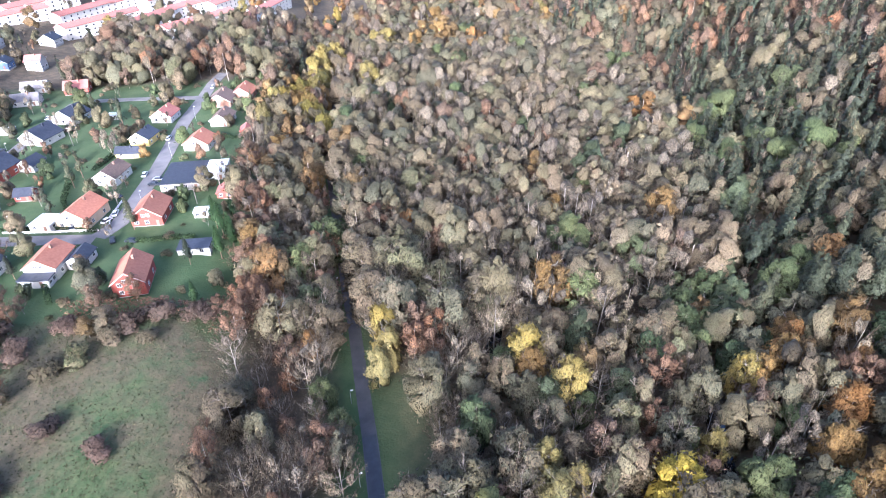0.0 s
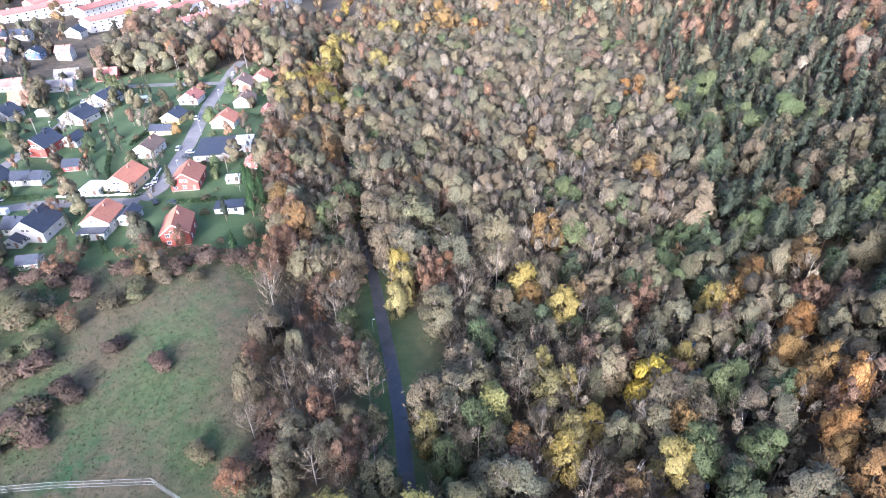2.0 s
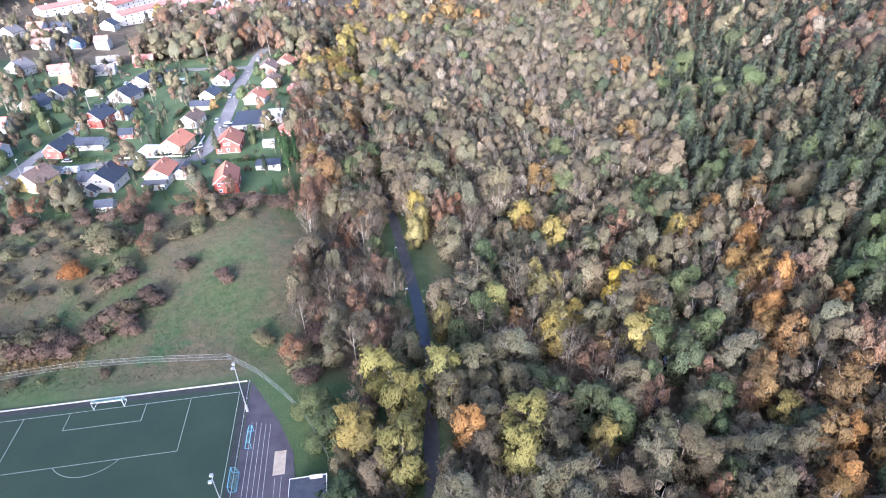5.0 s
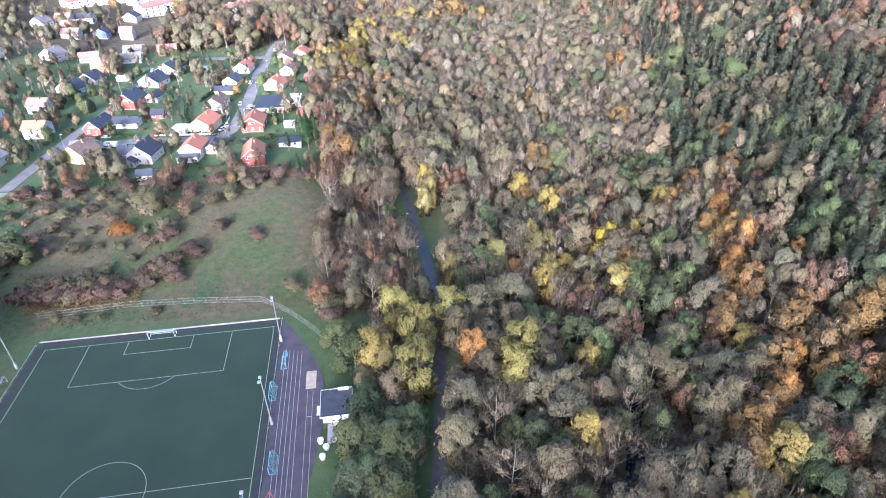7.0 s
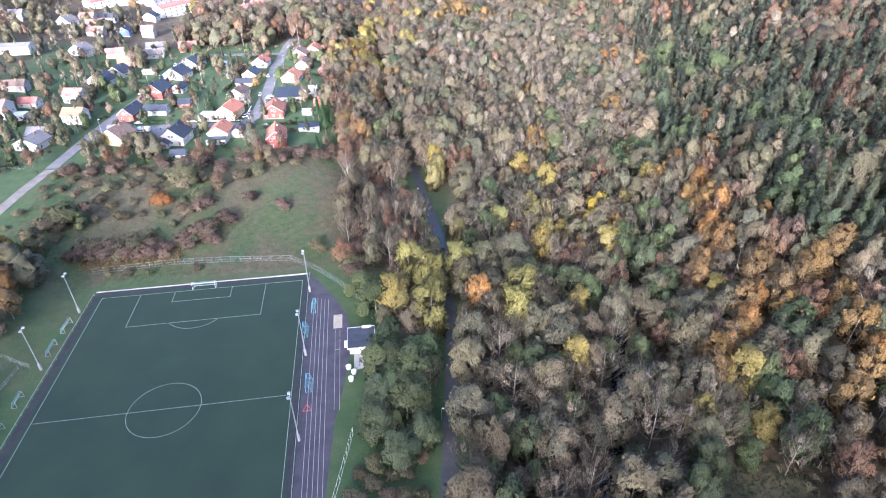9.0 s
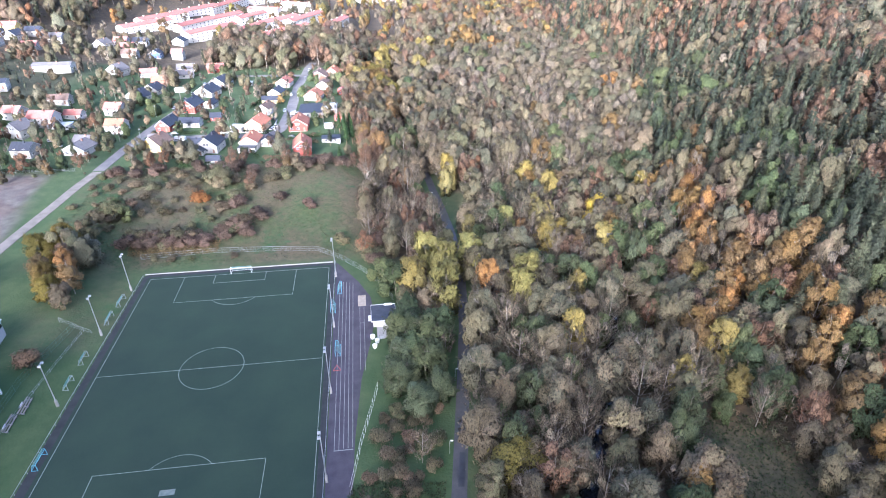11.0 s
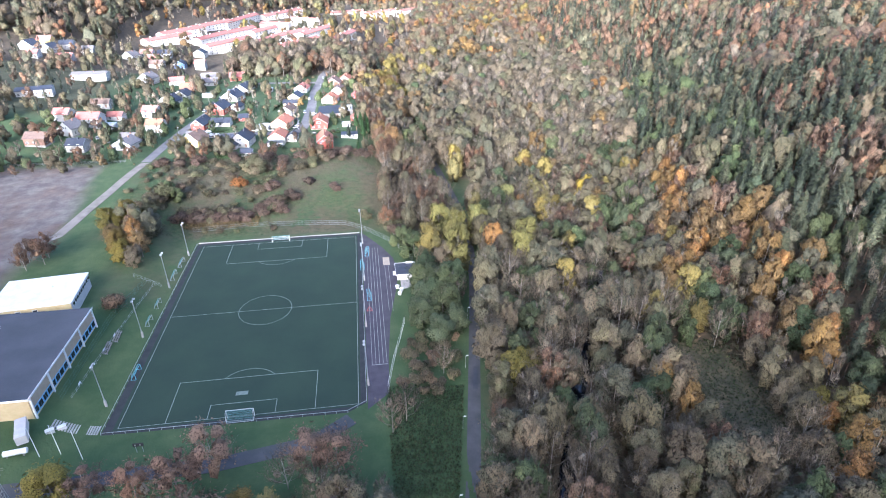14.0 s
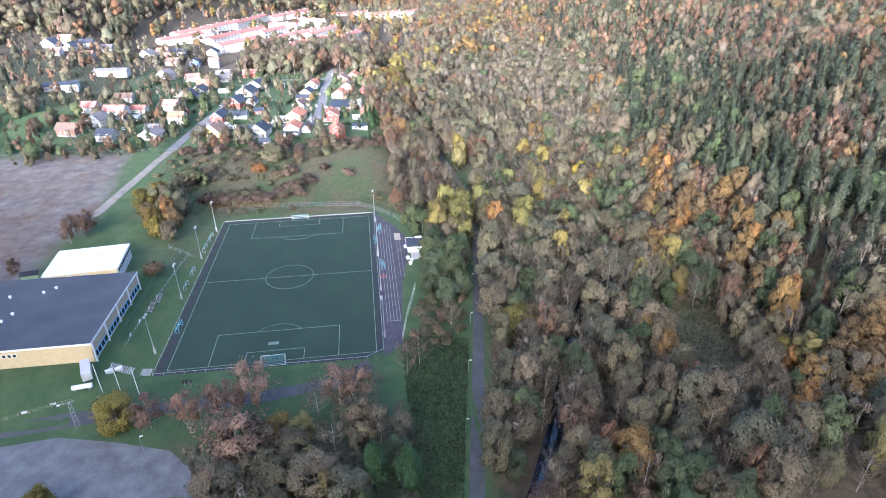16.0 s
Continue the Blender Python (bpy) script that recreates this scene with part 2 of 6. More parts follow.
# ---------------------------------------------------------------- building blocks
def mesh_np(name, v, t, mats, slots=None, tint=None, normals=None):
    me = bpy.data.meshes.new(name)
    v, t = np.asarray(v, np.float32), np.asarray(t, np.int32)
    me.vertices.add(len(v))
    me.vertices.foreach_set("co", v.ravel())
    me.loops.add(t.size)
    me.loops.foreach_set("vertex_index", t.ravel())
    me.polygons.add(len(t))
    me.polygons.foreach_set("loop_start", np.arange(0, t.size, 3, dtype=np.int32))
    if slots is not None:
        me.polygons.foreach_set("material_index", np.asarray(slots, np.int32))
    for m in mats:
        me.materials.append(m)
    if tint is not None:
        a = me.attributes.new("tint", "FLOAT", "POINT")
        a.data.foreach_set("value", np.asarray(tint, np.float32))
    me.update(calc_edges=True)
    if normals is not None:
        me.polygons.foreach_set("use_smooth", np.ones(len(t), dtype=bool))
        me.normals_split_custom_set_from_vertices(unit(np.asarray(normals, float)).tolist())
    return me


def unit(v):
    return v / np.maximum(1e-6, np.linalg.norm(v, axis=-1, keepdims=True))


def done(bm, name, mat):
    bmesh.ops.recalc_face_normals(bm, faces=bm.faces)
    me = bpy.data.meshes.new(name)
    bm.to_mesh(me)
    bm.free()
    me.materials.append(mat)
    return me


def part(name, data, material=None, parent=None, label="", at=None):
    """A bmesh or mesh as one object, under parent where one is given."""
    if isinstance(data, bmesh.types.BMesh):
        data = done(data, name, material)
    ob = new(name, data)
    if parent is not None:
        ob.parent = parent
    if at is not None:
        ob.matrix_basis = at
    if label:
        ob["label"] = label
    return ob


def box(bm, x0, x1, y0, y1, z0, z1, bevel=0.0):
    g = bmesh.ops.create_cube(bm, size=1, matrix=Matrix.Translation(((x0 + x1) / 2, (y0 + y1) / 2, (z0 + z1) / 2)) @ Matrix.Diagonal((x1 - x0, y1 - y0, z1 - z0, 1)))
    if bevel:
        e = list({e for v in g["verts"] for e in v.link_edges})
        bmesh.ops.bevel(bm, geom=e, offset=bevel, segments=1, affect="EDGES")
    return bm


def boxed(*a, **k):
    return box(bmesh.new(), *a, **k)


def rod(bm, a, b, r0, r1=None, sides=6):
    a, b = Vector(a), Vector(b)
    m = Matrix.Translation((a + b) / 2) @ (b - a).to_track_quat("Z", "Y").to_matrix().to_4x4()
    bmesh.ops.create_cone(bm, cap_ends=True, segments=sides, radius1=r0, radius2=r0 if r1 is None else r1, depth=(b - a).length, matrix=m)
    return bm


def prism(bm, outline, z0, z1):
    """An upright prism over an outline of (x, y)."""
    lo = [bm.verts.new((x, y, z0)) for x, y in outline]
    hi = [bm.verts.new((x, y, z1)) for x, y in outline]
    k = len(lo)
    bm.faces.new(lo[::-1])
    bm.faces.new(hi)
    for i in range(k):
        bm.faces.new((lo[i], lo[(i + 1) % k], hi[(i + 1) % k], hi[i]))
    return bm


def ribbon(bm, pts, width, lift, thick=0.5, step=4.0, cols=3):
    """A strip of road laid on the land along pts, with edges that go into the ground."""
    line = []
    for (x0, y0), (x1, y1) in zip(pts, pts[1:]):
        k = max(1, int(math.hypot(x1 - x0, y1 - y0) / step))
        line += [(x0 + (x1 - x0) * i / k, y0 + (y1 - y0) * i / k) for i in range(k)]
    line.append(pts[-1])
    rows = []
    for i, (x, y) in enumerate(line):
        a, b = line[max(0, i - 1)], line[min(len(line) - 1, i + 1)]
        dx, dy = b[0] - a[0], b[1] - a[1]
        s = math.hypot(dx, dy)
        nx, ny = dy / s, -dx / s
        row = []
        for c in range(cols + 1):
            u = (c / cols - 0.5) * width
            px, py = x + nx * u, y + ny * u
            row.append((px, py, tz(px, py) + lift))
        rows.append([bm.verts.new((row[0][0], row[0][1], row[0][2] - thick))] + [bm.verts.new(p) for p in row] + [bm.verts.new((row[-1][0], row[-1][1], row[-1][2] - thick))])
    for r, q in zip(rows, rows[1:]):
        for i in range(len(r) - 1):
            bm.faces.new((r[i], r[i + 1], q[i + 1], q[i]))
    return bm


# ---------------------------------------------------------------- ground
def axis(lo, hi, step, far, grow=1.25):
    a = list(np.arange(lo, hi + 0.1, step))
    s = step
    while a[-1] < far:
        s *= grow
        a.append(a[-1] + s)
    s = step
    while a[0] > -far:
        s *= grow
        a.insert(0, a[0] - s)
    return np.array(a)


GX, GY = axis(-360, 260, 5, 4500), axis(-150, 500, 5, 4500)
XX, YY = np.meshgrid(GX, GY)
ZZ = terrain(XX, YY)
PX = np.interp(YY, PATH_Y, PATH_X)


def inside(x, y, x0, x1, y0, y1, soft=4.0):
    return sm(x0 - soft, x0 + soft, x) * sm(x1 + soft, x1 - soft, x) * sm(y0 - soft, y0 + soft, y) * sm(y1 + soft, y1 - soft, y)


wood = sm(-3, 3, XX - PX - 5) * 1.0
wood = np.maximum(wood, sm(345, 355, YY))
wood = np.maximum(wood, inside(XX, YY, -40, -14, 45, 345) * sm(-5, -9, XX - PX))
wood = np.maximum(wood, sm(-230, -250, XX) * sm(200, 230, YY) * 0.6)
wood = np.maximum(wood, inside(XX, YY, -112, -44, -135, -95) * 0.7)
wood = wood * (1 - 0.55 * inside(XX, YY, -2, 11, 62, 108, 3))
wood = wood * (1 - 0.15 * inside(XX, YY, 36, 64, -95, -50, 6))
mead = np.clip(inside(XX, YY, -165, -30, 48, 132) + inside(XX, YY, -150, -118, 0, 60) * 0.4, 0, 1)
dirtm = inside(XX, YY, -275, -176, 30, 134) * sm(-178, -184, XX + 0.12 * (YY - 60) * (YY > 60))
dirtm = np.maximum(dirtm, inside(XX, YY, -300, -185, -40, 34))
gv = np.stack([XX, YY, ZZ], -1).reshape(-1, 3)
ny, nx = XX.shape
idx = np.arange(nx * ny).reshape(ny, nx)
a, b, c, d = idx[:-1, :-1].ravel(), idx[:-1, 1:].ravel(), idx[1:, 1:].ravel(), idx[1:, :-1].ravel()
gm = mesh_np("ground", gv, np.concatenate([np.stack([a, b, c], 1), np.stack([a, c, d], 1)]), [M_GROUND])
gm.polygons.foreach_set("use_smooth", np.ones(len(gm.polygons), dtype=bool))
ca = gm.color_attributes.new("cover", "FLOAT_COLOR", "POINT")
ca.data.foreach_set("color", np.stack([mead, wood, dirtm, np.ones_like(wood)], -1).astype(np.float32).ravel())
tagged(new("ground", gm), "autumn grass, rough meadow, leaf litter and bare earth", "ground", kind="structure")

# ---------------------------------------------------------------- trees
rng = np.random.default_rng(11)


def tube(pts, radii, sides=4):
    pts = np.asarray(pts, float)
    v, t = [], []
    for i, p in enumerate(pts):
        d = unit(pts[min(i + 1, len(pts) - 1)] - pts[max(i - 1, 0)])
        u = unit(np.cross(d, (0.31, 0.87, 0.2)))
        w = np.cross(d, u)
        for k in range(sides):
            an = 2 * math.pi * k / sides
            v.append(p + radii[i] * (u * math.cos(an) + w * math.sin(an)))
    for i in range(len(pts) - 1):
        for k in range(sides):
            p, q = i * sides + k, i * sides + (k + 1) % sides
            t += [(p, q, q + sides), (p, q + sides, p + sides)]
    return np.array(v), np.array(t)


def join(bits):
    v, t, n = [], [], 0
    for a, b in bits:
        v.append(a)
        t.append(b + n)
        n += len(a)
    return np.concatenate(v), np.concatenate(t)


def leaves(pos, nrm, size, stretch=0.8):
    """Small leaf clumps at pos, each a three-cornered scrap that faces about nrm."""
    k = len(pos)
    nrm = unit(nrm)
    u = unit(np.cross(nrm, rng.normal(size=(k, 3))))
    w = np.cross(nrm, u)
    s = (size * rng.uniform(0.6, 1.4, k))[:, None]
    v = np.stack([pos - u * s * rng.uniform(.6, 1.1, (k, 1)) - w * s * 0.5 * stretch, pos + u * s * rng.uniform(.6, 1.1, (k, 1)) - w * s * 0.5 * stretch,
                  pos + w * s * stretch * rng.uniform(.6, 1.3, (k, 1)) + u * s * rng.uniform(-.4, .4, (k, 1))], 1).reshape(-1, 3)
    return v, np.arange(k)[:, None] * 3 + [[0, 1, 2]]


def round_normals(v, t, low, solid=0):
    """Soft shading for a crown: each corner's normal points out from the crown's heart; faces are wound to suit.
    solid: how many of the last triangles belong to closed clumps, which keep their own rounding."""
    mid = np.array((0, 0, v[:, 2].min() * (1 - low) + v[:, 2].max() * low))
    ext = np.maximum(1.0, np.abs(v - mid).max(0))
    n = unit((v - mid) / ext + (0, 0, 0.25))
    f = np.cross(v[t[:, 1]] - v[t[:, 0]], v[t[:, 2]] - v[t[:, 0]])
    flip = (f * n[t[:, 0]]).sum(1) < 0
    if solid:
        flip[-solid:] = False
    t = t.copy()
    t[flip] = t[flip][:, ::-1]
    own = np.zeros_like(v)
    f[flip] *= -1
    for i in range(3):
        np.add.at(own, t[:, i], unit(f))
    weight = np.full((len(v), 1), 0.3)
    if solid:
        weight[t[-solid:].ravel()] = 0.22
    return t, unit(n + unit(own) * weight)


PHI = (1 + 5 ** 0.5) / 2
ICO = unit(np.array([(-1, PHI, 0), (1, PHI, 0), (-1, -PHI, 0), (1, -PHI, 0), (0, -1, PHI), (0, 1, PHI), (0, -1, -PHI), (0, 1, -PHI), (PHI, 0, -1), (PHI, 0, 1), (-PHI, 0, -1), (-PHI, 0, 1)]))
ICO_T = np.array([(0, 11, 5), (0, 5, 1), (0, 1, 7), (0, 7, 10), (0, 10, 11), (1, 5, 9), (5, 11, 4), (11, 10, 2), (10, 7, 6), (7, 1, 8), (3, 9, 4), (3, 4, 2), (3, 2, 6), (3, 6, 8), (3, 8, 9), (4, 9, 5), (2, 4, 11), (6, 2, 10), (8, 6, 7), (9, 8, 1)])


def clumps(cen, rad, tall=1.0):
    """Uneven closed clumps of foliage or fine twigs, the dense heart of a crown."""
    k = len(cen)
    turn = rng.uniform(0, 6.28, k)
    c, sn = np.cos(turn)[:, None], np.sin(turn)[:, None]
    p = ICO[None] * (1, 1, tall) * rng.uniform(0.55, 1.4, (k, 12, 1))
    p = np.stack([p[..., 0] * c - p[..., 1] * sn, p[..., 0] * sn + p[..., 1] * c, p[..., 2]], -1)
    v = (np.asarray(cen)[:, None] + p * np.asarray(rad)[:, None, None]).reshape(-1, 3)
    return v, (np.arange(k)[:, None, None] * 12 + ICO_T[None]).reshape(-1, 3)


def twigs(start, way, length, width):
    k = len(start)
    way = unit(way)
    side = unit(np.cross(way, rng.normal(size=(k, 3)))) * width
    ln = (length * rng.uniform(0.5, 1.3, k))[:, None]
    v = np.stack([start - side, start + side, start + way * ln], 1).reshape(-1, 3)
    return v, np.arange(k)[:, None] * 3 + [[0, 1, 2]]


def slivers(pos, way, length, width):
    k = len(pos)
    s = unit(np.cross(way, rng.normal(size=(k, 3)))) * width * rng.uniform(0.6, 1.3, (k, 1))
    ln = way * length * rng.uniform(0.6, 1.3, (k, 1))
    v = np.stack([pos - ln, pos - s, pos + ln, pos + s], 1).reshape(-1, 3)
    i = np.arange(k)[:, None] * 4
    return v, np.concatenate([i + [[0, 1, 3]], i + [[1, 2, 3]]])


def limbs(height, low, reach, count, rise, r0, fine=True, crown_top=0.92):
    """Trunk and limbs; gives the tubes and points along the limbs with their ways."""
    sway = rng.normal(0, 0.3, 2)

    def on(k):
        return np.array((sway[0] * k * k, sway[1] * k * k, height * k))
    if fine:
        bits = [tube([on(k) for k in (0, 0.35, 0.7, 0.98)], [r0, r0 * 0.75, r0 * 0.45, r0 * 0.12], 5)]
    else:
        bits = [tube([on(0), on(0.9)], [r0 * 1.2, r0 * 0.4], 3)]
    pts, ways = [], []
    for i in range(count):
        k = low + (crown_top - low) * (i + rng.uniform(0, 1)) / count
        base = on(k)
        an = 2.4 * i + rng.uniform(-0.4, 0.4)
        ln = reach * (1.15 - 0.75 * (k - low) / (1 - low)) * rng.uniform(0.75, 1.15)
        ca, sa = math.cos(an), math.sin(an)
        mid = base + np.array((ca, sa, rise * 0.7)) * ln * 0.5 + rng.normal(0, 0.15, 3)
        end = mid + np.array((ca * 0.75, sa * 0.75, rise * 1.3)) * ln * 0.5
        if fine:
            bits.append(tube([base, mid, end], [r0 * 0.36, r0 * 0.2, r0 * 0.05], 3))
            for q in (-0.7, 0.7):
                c2, s2 = math.cos(an + q), math.sin(an + q)
                tip = mid + np.array((c2 * 0.6, s2 * 0.6, rise * 1.0)) * ln * 0.45
                bits.append(twigs(mid[None], (tip - mid)[None], float(np.linalg.norm(tip - mid)), r0 * 0.2))
                for f in rng.uniform(0.2, 1, 5):
                    pts.append(mid + (tip - mid) * f)
                    ways.append(tip - mid)
        else:
            bits.append(twigs(base[None], (end - base)[None], float(np.linalg.norm(end - base)), r0 * 0.4))
        for f in rng.uniform(0.25, 1, 12):
            pts.append(mid + (end - mid) * (f * 2 - 1) if f > 0.5 else base + (mid - base) * f * 2)
            ways.append(end - base)
    return bits, np.array(pts), unit(np.array(ways))


def grow(kind, level):
    """One tree of a kind, about its true size: wood and crown, each as points and triangles, and the crown's count of
    triangles in closed clumps; level 0 is the finest."""
    near = level == 0
    big = (1.0, 1.45, 1.9)[level]
    if kind in ("bare", "rust"):
        h = 13.0
        bits, p, w = limbs(h * 0.9, 0.12, 4.3, (12, 7, 4)[level], 1.15 if kind == "bare" else 0.95, 0.14, near, 0.7)
        nt = (1000, 140, 50)[level] if kind == "bare" else (300, 50, 18)[level]
        k = rng.integers(0, len(p), nt)
        out = rng.uniform(0, 1.6, (nt, 1))
        crown = [twigs(p[k] + w[k] * out, w[k] + rng.normal(0, 0.5, (nt, 3)) + (0, 0, 0.45), 1.6 * big ** 0.5, 0.05 * big)]
        nl = (200, 40, 14)[level] if kind == "bare" else (700, 120, 40)[level]
        k = rng.integers(0, len(p), nl)
        q = p[k] + w[k] * rng.uniform(-0.3, 2.2, (nl, 1)) + rng.normal(0, 0.6, (nl, 3))
        crown.append(leaves(q, rng.normal(size=(nl, 3)) + (0, 0, 0.8), (0.2 if kind == "bare" else 0.27) * big, 0.75))
        nc = (3, 5, 4)[level] if kind == "bare" else (8, 7, 4)[level]
        if nc:
            lv = (np.arange(nc) + 0.5) / nc
            an = np.arange(nc) * 2.4 + rng.uniform(0, 6)
            r = 2.3 * np.sin((lv * 0.8 + 0.14) * math.pi) ** 0.7 * rng.uniform(0.7, 1.15, nc)
            cen = np.stack([np.cos(an) * r, np.sin(an) * r, h * (0.3 + 0.62 * lv)], 1)
            rad = (0.8 if kind == "bare" else 1.05) * rng.uniform(0.8, 1.3, nc) * (1, 1.2, 1.6)[level]
            crown.append(clumps(cen, rad, 1.7 if kind == "bare" else 1.4))
        return join(bits), join(crown), nc * 20
    if kind == "pine":
        h = 15.0
        bits = [tube([(0, 0, 0), (0.1, 0, h * 0.5), (0, 0.1, h * 0.97)], [0.2, 0.14, 0.03], 5 if near else 3)]
        nl = (700, 150, 50)[level]
        lev = 0.3 + 0.7 * rng.uniform(0, 1, nl) ** 0.9
        whorl = np.round(lev * 11) / 11 + rng.normal(0, 0.02, nl)
        an = rng.integers(0, 7, nl) * 0.9 + whorl * 40 + rng.normal(0, 0.2, nl)
        r = (3.0 * np.clip(1.04 - whorl, 0.01, 1) ** 0.75 * 1.2 + 0.15) * rng.uniform(0.35, 1.08, nl)
        pos = np.stack([np.cos(an) * r, np.sin(an) * r, whorl * h + 0.1 * r + rng.normal(0, 0.14, nl)], 1)
        crown = leaves(pos, np.stack([np.cos(an) * 0.5, np.sin(an) * 0.5, np.ones(nl)], 1) + rng.normal(0, 0.4, (nl, 3)), (0.42, 0.62, 0.85)[level], 0.8)
        nc = (8, 6, 4)[level]
        lv = 0.32 + 0.62 * (np.arange(nc) + 0.5) / nc
        an = np.arange(nc) * 2.1
        r = 2.2 * (1.03 - lv) ** 0.75
        cen = np.stack([np.cos(an) * r * 0.45, np.sin(an) * r * 0.45, lv * h], 1)
        return join(bits), join([crown, clumps(cen, r * 0.75 + 0.2, (1.3, 1.4, 1.8)[level])]), nc * 20
    if kind == "shrub":
        nl = (560, 130, 70)[level]
        bits = [tube([(0, 0, -0.3), (0.5 * math.cos(i * 1.3), 0.5 * math.sin(i * 1.3), 1.0), (1.1 * math.cos(i * 1.3), 1.1 * math.sin(i * 1.3), 2.3)], [0.07, 0.05, 0.02], 3) for i in range(5 if near else 2)]
        lob = unit(rng.normal(size=(7, 3)) + (0, 0, 0.6)) * rng.uniform(0.7, 1.5, (7, 1)) * (1, 1, 0.7)
        k = rng.integers(0, 7, nl)
        d = unit(rng.normal(size=(nl, 3)) + (0, 0, 0.3))
        pos = lob[k] + d * rng.uniform(0.65, 1.25, (nl, 1)) + (0, 0, 1.0)
        pos[:, 2] = np.maximum(pos[:, 2], 0.05)
        nt = 110 if near else 24
        e = unit(rng.normal(size=(nt, 3)) + (0, 0, 1.0))
        return join(bits), join([leaves(pos, d + rng.normal(0, 0.5, (nl, 3)), 0.27 * big), twigs(e * 0.8 + (0, 0, 0.6), e, 2.2, 0.035 * big), clumps(lob + (0, 0, 1.0), rng.uniform(0.6, 0.95, 7))]), 140
    h, reach, low = {"olive": (13.0, 4.0, 0.12), "green": (12.0, 4.2, 0.08), "yellow": (13.5, 3.6, 0.1), "gold": (13.5, 3.4, 0.18)}[kind]
    bits, p, w = limbs(h * 0.93, low, reach, (9, 3, 2)[level], 0.7, 0.16, near)
    lobes = (17, 11, 6)[level]
    lv = (np.arange(lobes) + 0.5) / lobes
    an = np.arange(lobes) * 2.4 + rng.normal(0, 0.4, lobes)
    prof = np.sin(np.clip(lv * 0.86 + 0.14, 0, 1) * math.pi) ** 0.6
    cen = np.stack([np.cos(an) * reach * 0.68 * prof, np.sin(an) * reach * 0.68 * prof, h * (low + (0.93 - low) * lv)], 1) + rng.normal(0, 0.35, (lobes, 3))
    rad = reach * (0.42, 0.47, 0.58)[level] * rng.uniform(0.65, 1.3, lobes) * (0.55 + 0.6 * prof)
    nl = (760, 160, 50)[level]
    k = rng.integers(0, lobes, nl)
    d = unit(rng.normal(size=(nl, 3)) + (0, 0, 0.5))
    pos = cen[k] + d * (rad[k] * rng.uniform(0.85, 1.4, nl))[:, None]
    crown = leaves(pos, d + rng.normal(0, 0.5, (nl, 3)), (0.34, 0.55, 0.8)[level], 1.2)
    if level < 2:
        nt = (170 if kind == "olive" else 60) if near else 20
        k = rng.integers(0, len(p), nt)
        bits.append(twigs(p[k], w[k] + rng.normal(0, 0.5, (nt, 3)) + (0, 0, 0.3), 2.0, 0.04 * big))
    return join(bits), join([crown, clumps(cen, rad * (0.86, 0.92, 1.0)[level], 1.25)]), lobes * 20


KINDS = ["olive", "bare", "green", "yellow", "gold", "rust", "pine", "shrub"]
LABEL = {
    "olive": ("half_leafed_tree", "tree with thinning olive-brown autumn leaves and grey branches"),
    "bare": ("bare_tree", "nearly leafless tree with fine pale grey twigs"),
    "green": ("green_tree", "broad tree still in dull green leaf"),
    "yellow": ("yellow_tree", "tall tree in bright yellow autumn leaf"),
    "gold": ("golden_birch", "golden-orange birch with a pale slender trunk"),
    "rust": ("russet_tree", "russet-brown thinning tree with pale branches"),
    "pine": ("pine", "dark green pine with a bare reddish trunk"),
    "shrub": ("shrub", "low tangled shrub with brown-green autumn leaves"),
}
VARIANTS = 4
NEAR = {k: [] for k in KINDS}
FAR = {k: [] for k in KINDS}
FAINT = {k: [] for k in KINDS}
for k in KINDS:
    for i in range(VARIANTS):
        wd, cr, solid = grow(k, 0)
        ct, cn = round_normals(*cr, 0.35, solid)
        NEAR[k].append((mesh_np("trunk", wd[0], wd[1], [WOOD[k]]), mesh_np("crown", cr[0], ct, [LEAF[k]], normals=cn)))
        for store, level in ((FAR, 1), (FAINT, 2)):
            wd, cr, solid = grow(k, level)
            ct, cn = round_normals(*cr, 0.35, solid)
            store[k].append((wd, (cr[0], ct), np.concatenate([unit(wd[0] * (1, 1, 0) + (0, 0.01, 0)), cn])))

PLACES = []   # kind, x, y, scale, width, turn
TAKEN = {}


def plant(kind, x, y, s=1.0, wide=1.0):
    if kind not in ("shrub", "orange_shrub", "brown_shrub"):
        s, wide = s * 1.2, wide * 0.8
    PLACES.append((kind, x, y, s, wide, float(rng.uniform(0, 6.28))))
    TAKEN.setdefault((int(x // 6), int(y // 6)), []).append((x, y))


def free(x, y, r):
    i, j = int(x // 6), int(y // 6)
    return all((x - a) ** 2 + (y - b) ** 2 > r * r for p in (-1, 0, 1) for q in (-1, 0, 1) for a, b in TAKEN.get((i + p, j + q), ()))


# trees that stand out
plant("lemon", 56, 57, 1.15, 1.2)
for x, y, s in ((-18, 33, 1.15), (-12, 23, 1.2), (-14, 8, 1.25), (-2, 31, 1.1), (-24, 17, 1.1), (14, 11, 1.25), (11, 5, 1.1)):
    plant("yellow" if x == -24 else "poplar", x, y, s * 1.08, 1.15)
for x, y, s in ((1, 12, 1.2), (33, 47, 1.0), (32, 67, 1.05), (37, 62, 1.0), (21, 46, 1.0)):
    plant("gold" if x < 30 else "yellow", x, y, s)
for x, y, s in ((3, -8, 1.2), (6, -4, 1.1), (-16, 107, 1.15), (-19, 103, 1.1), (-24, 76, 1.0), (-24, 70, 0.9), (-45, -76, 0.95), (-41, -72, 0.9), (-28, -52, 0.8), (-2, -80, 0.8), (10, -80, 0.85)):
    plant("bare", x, y, s, 1.15)
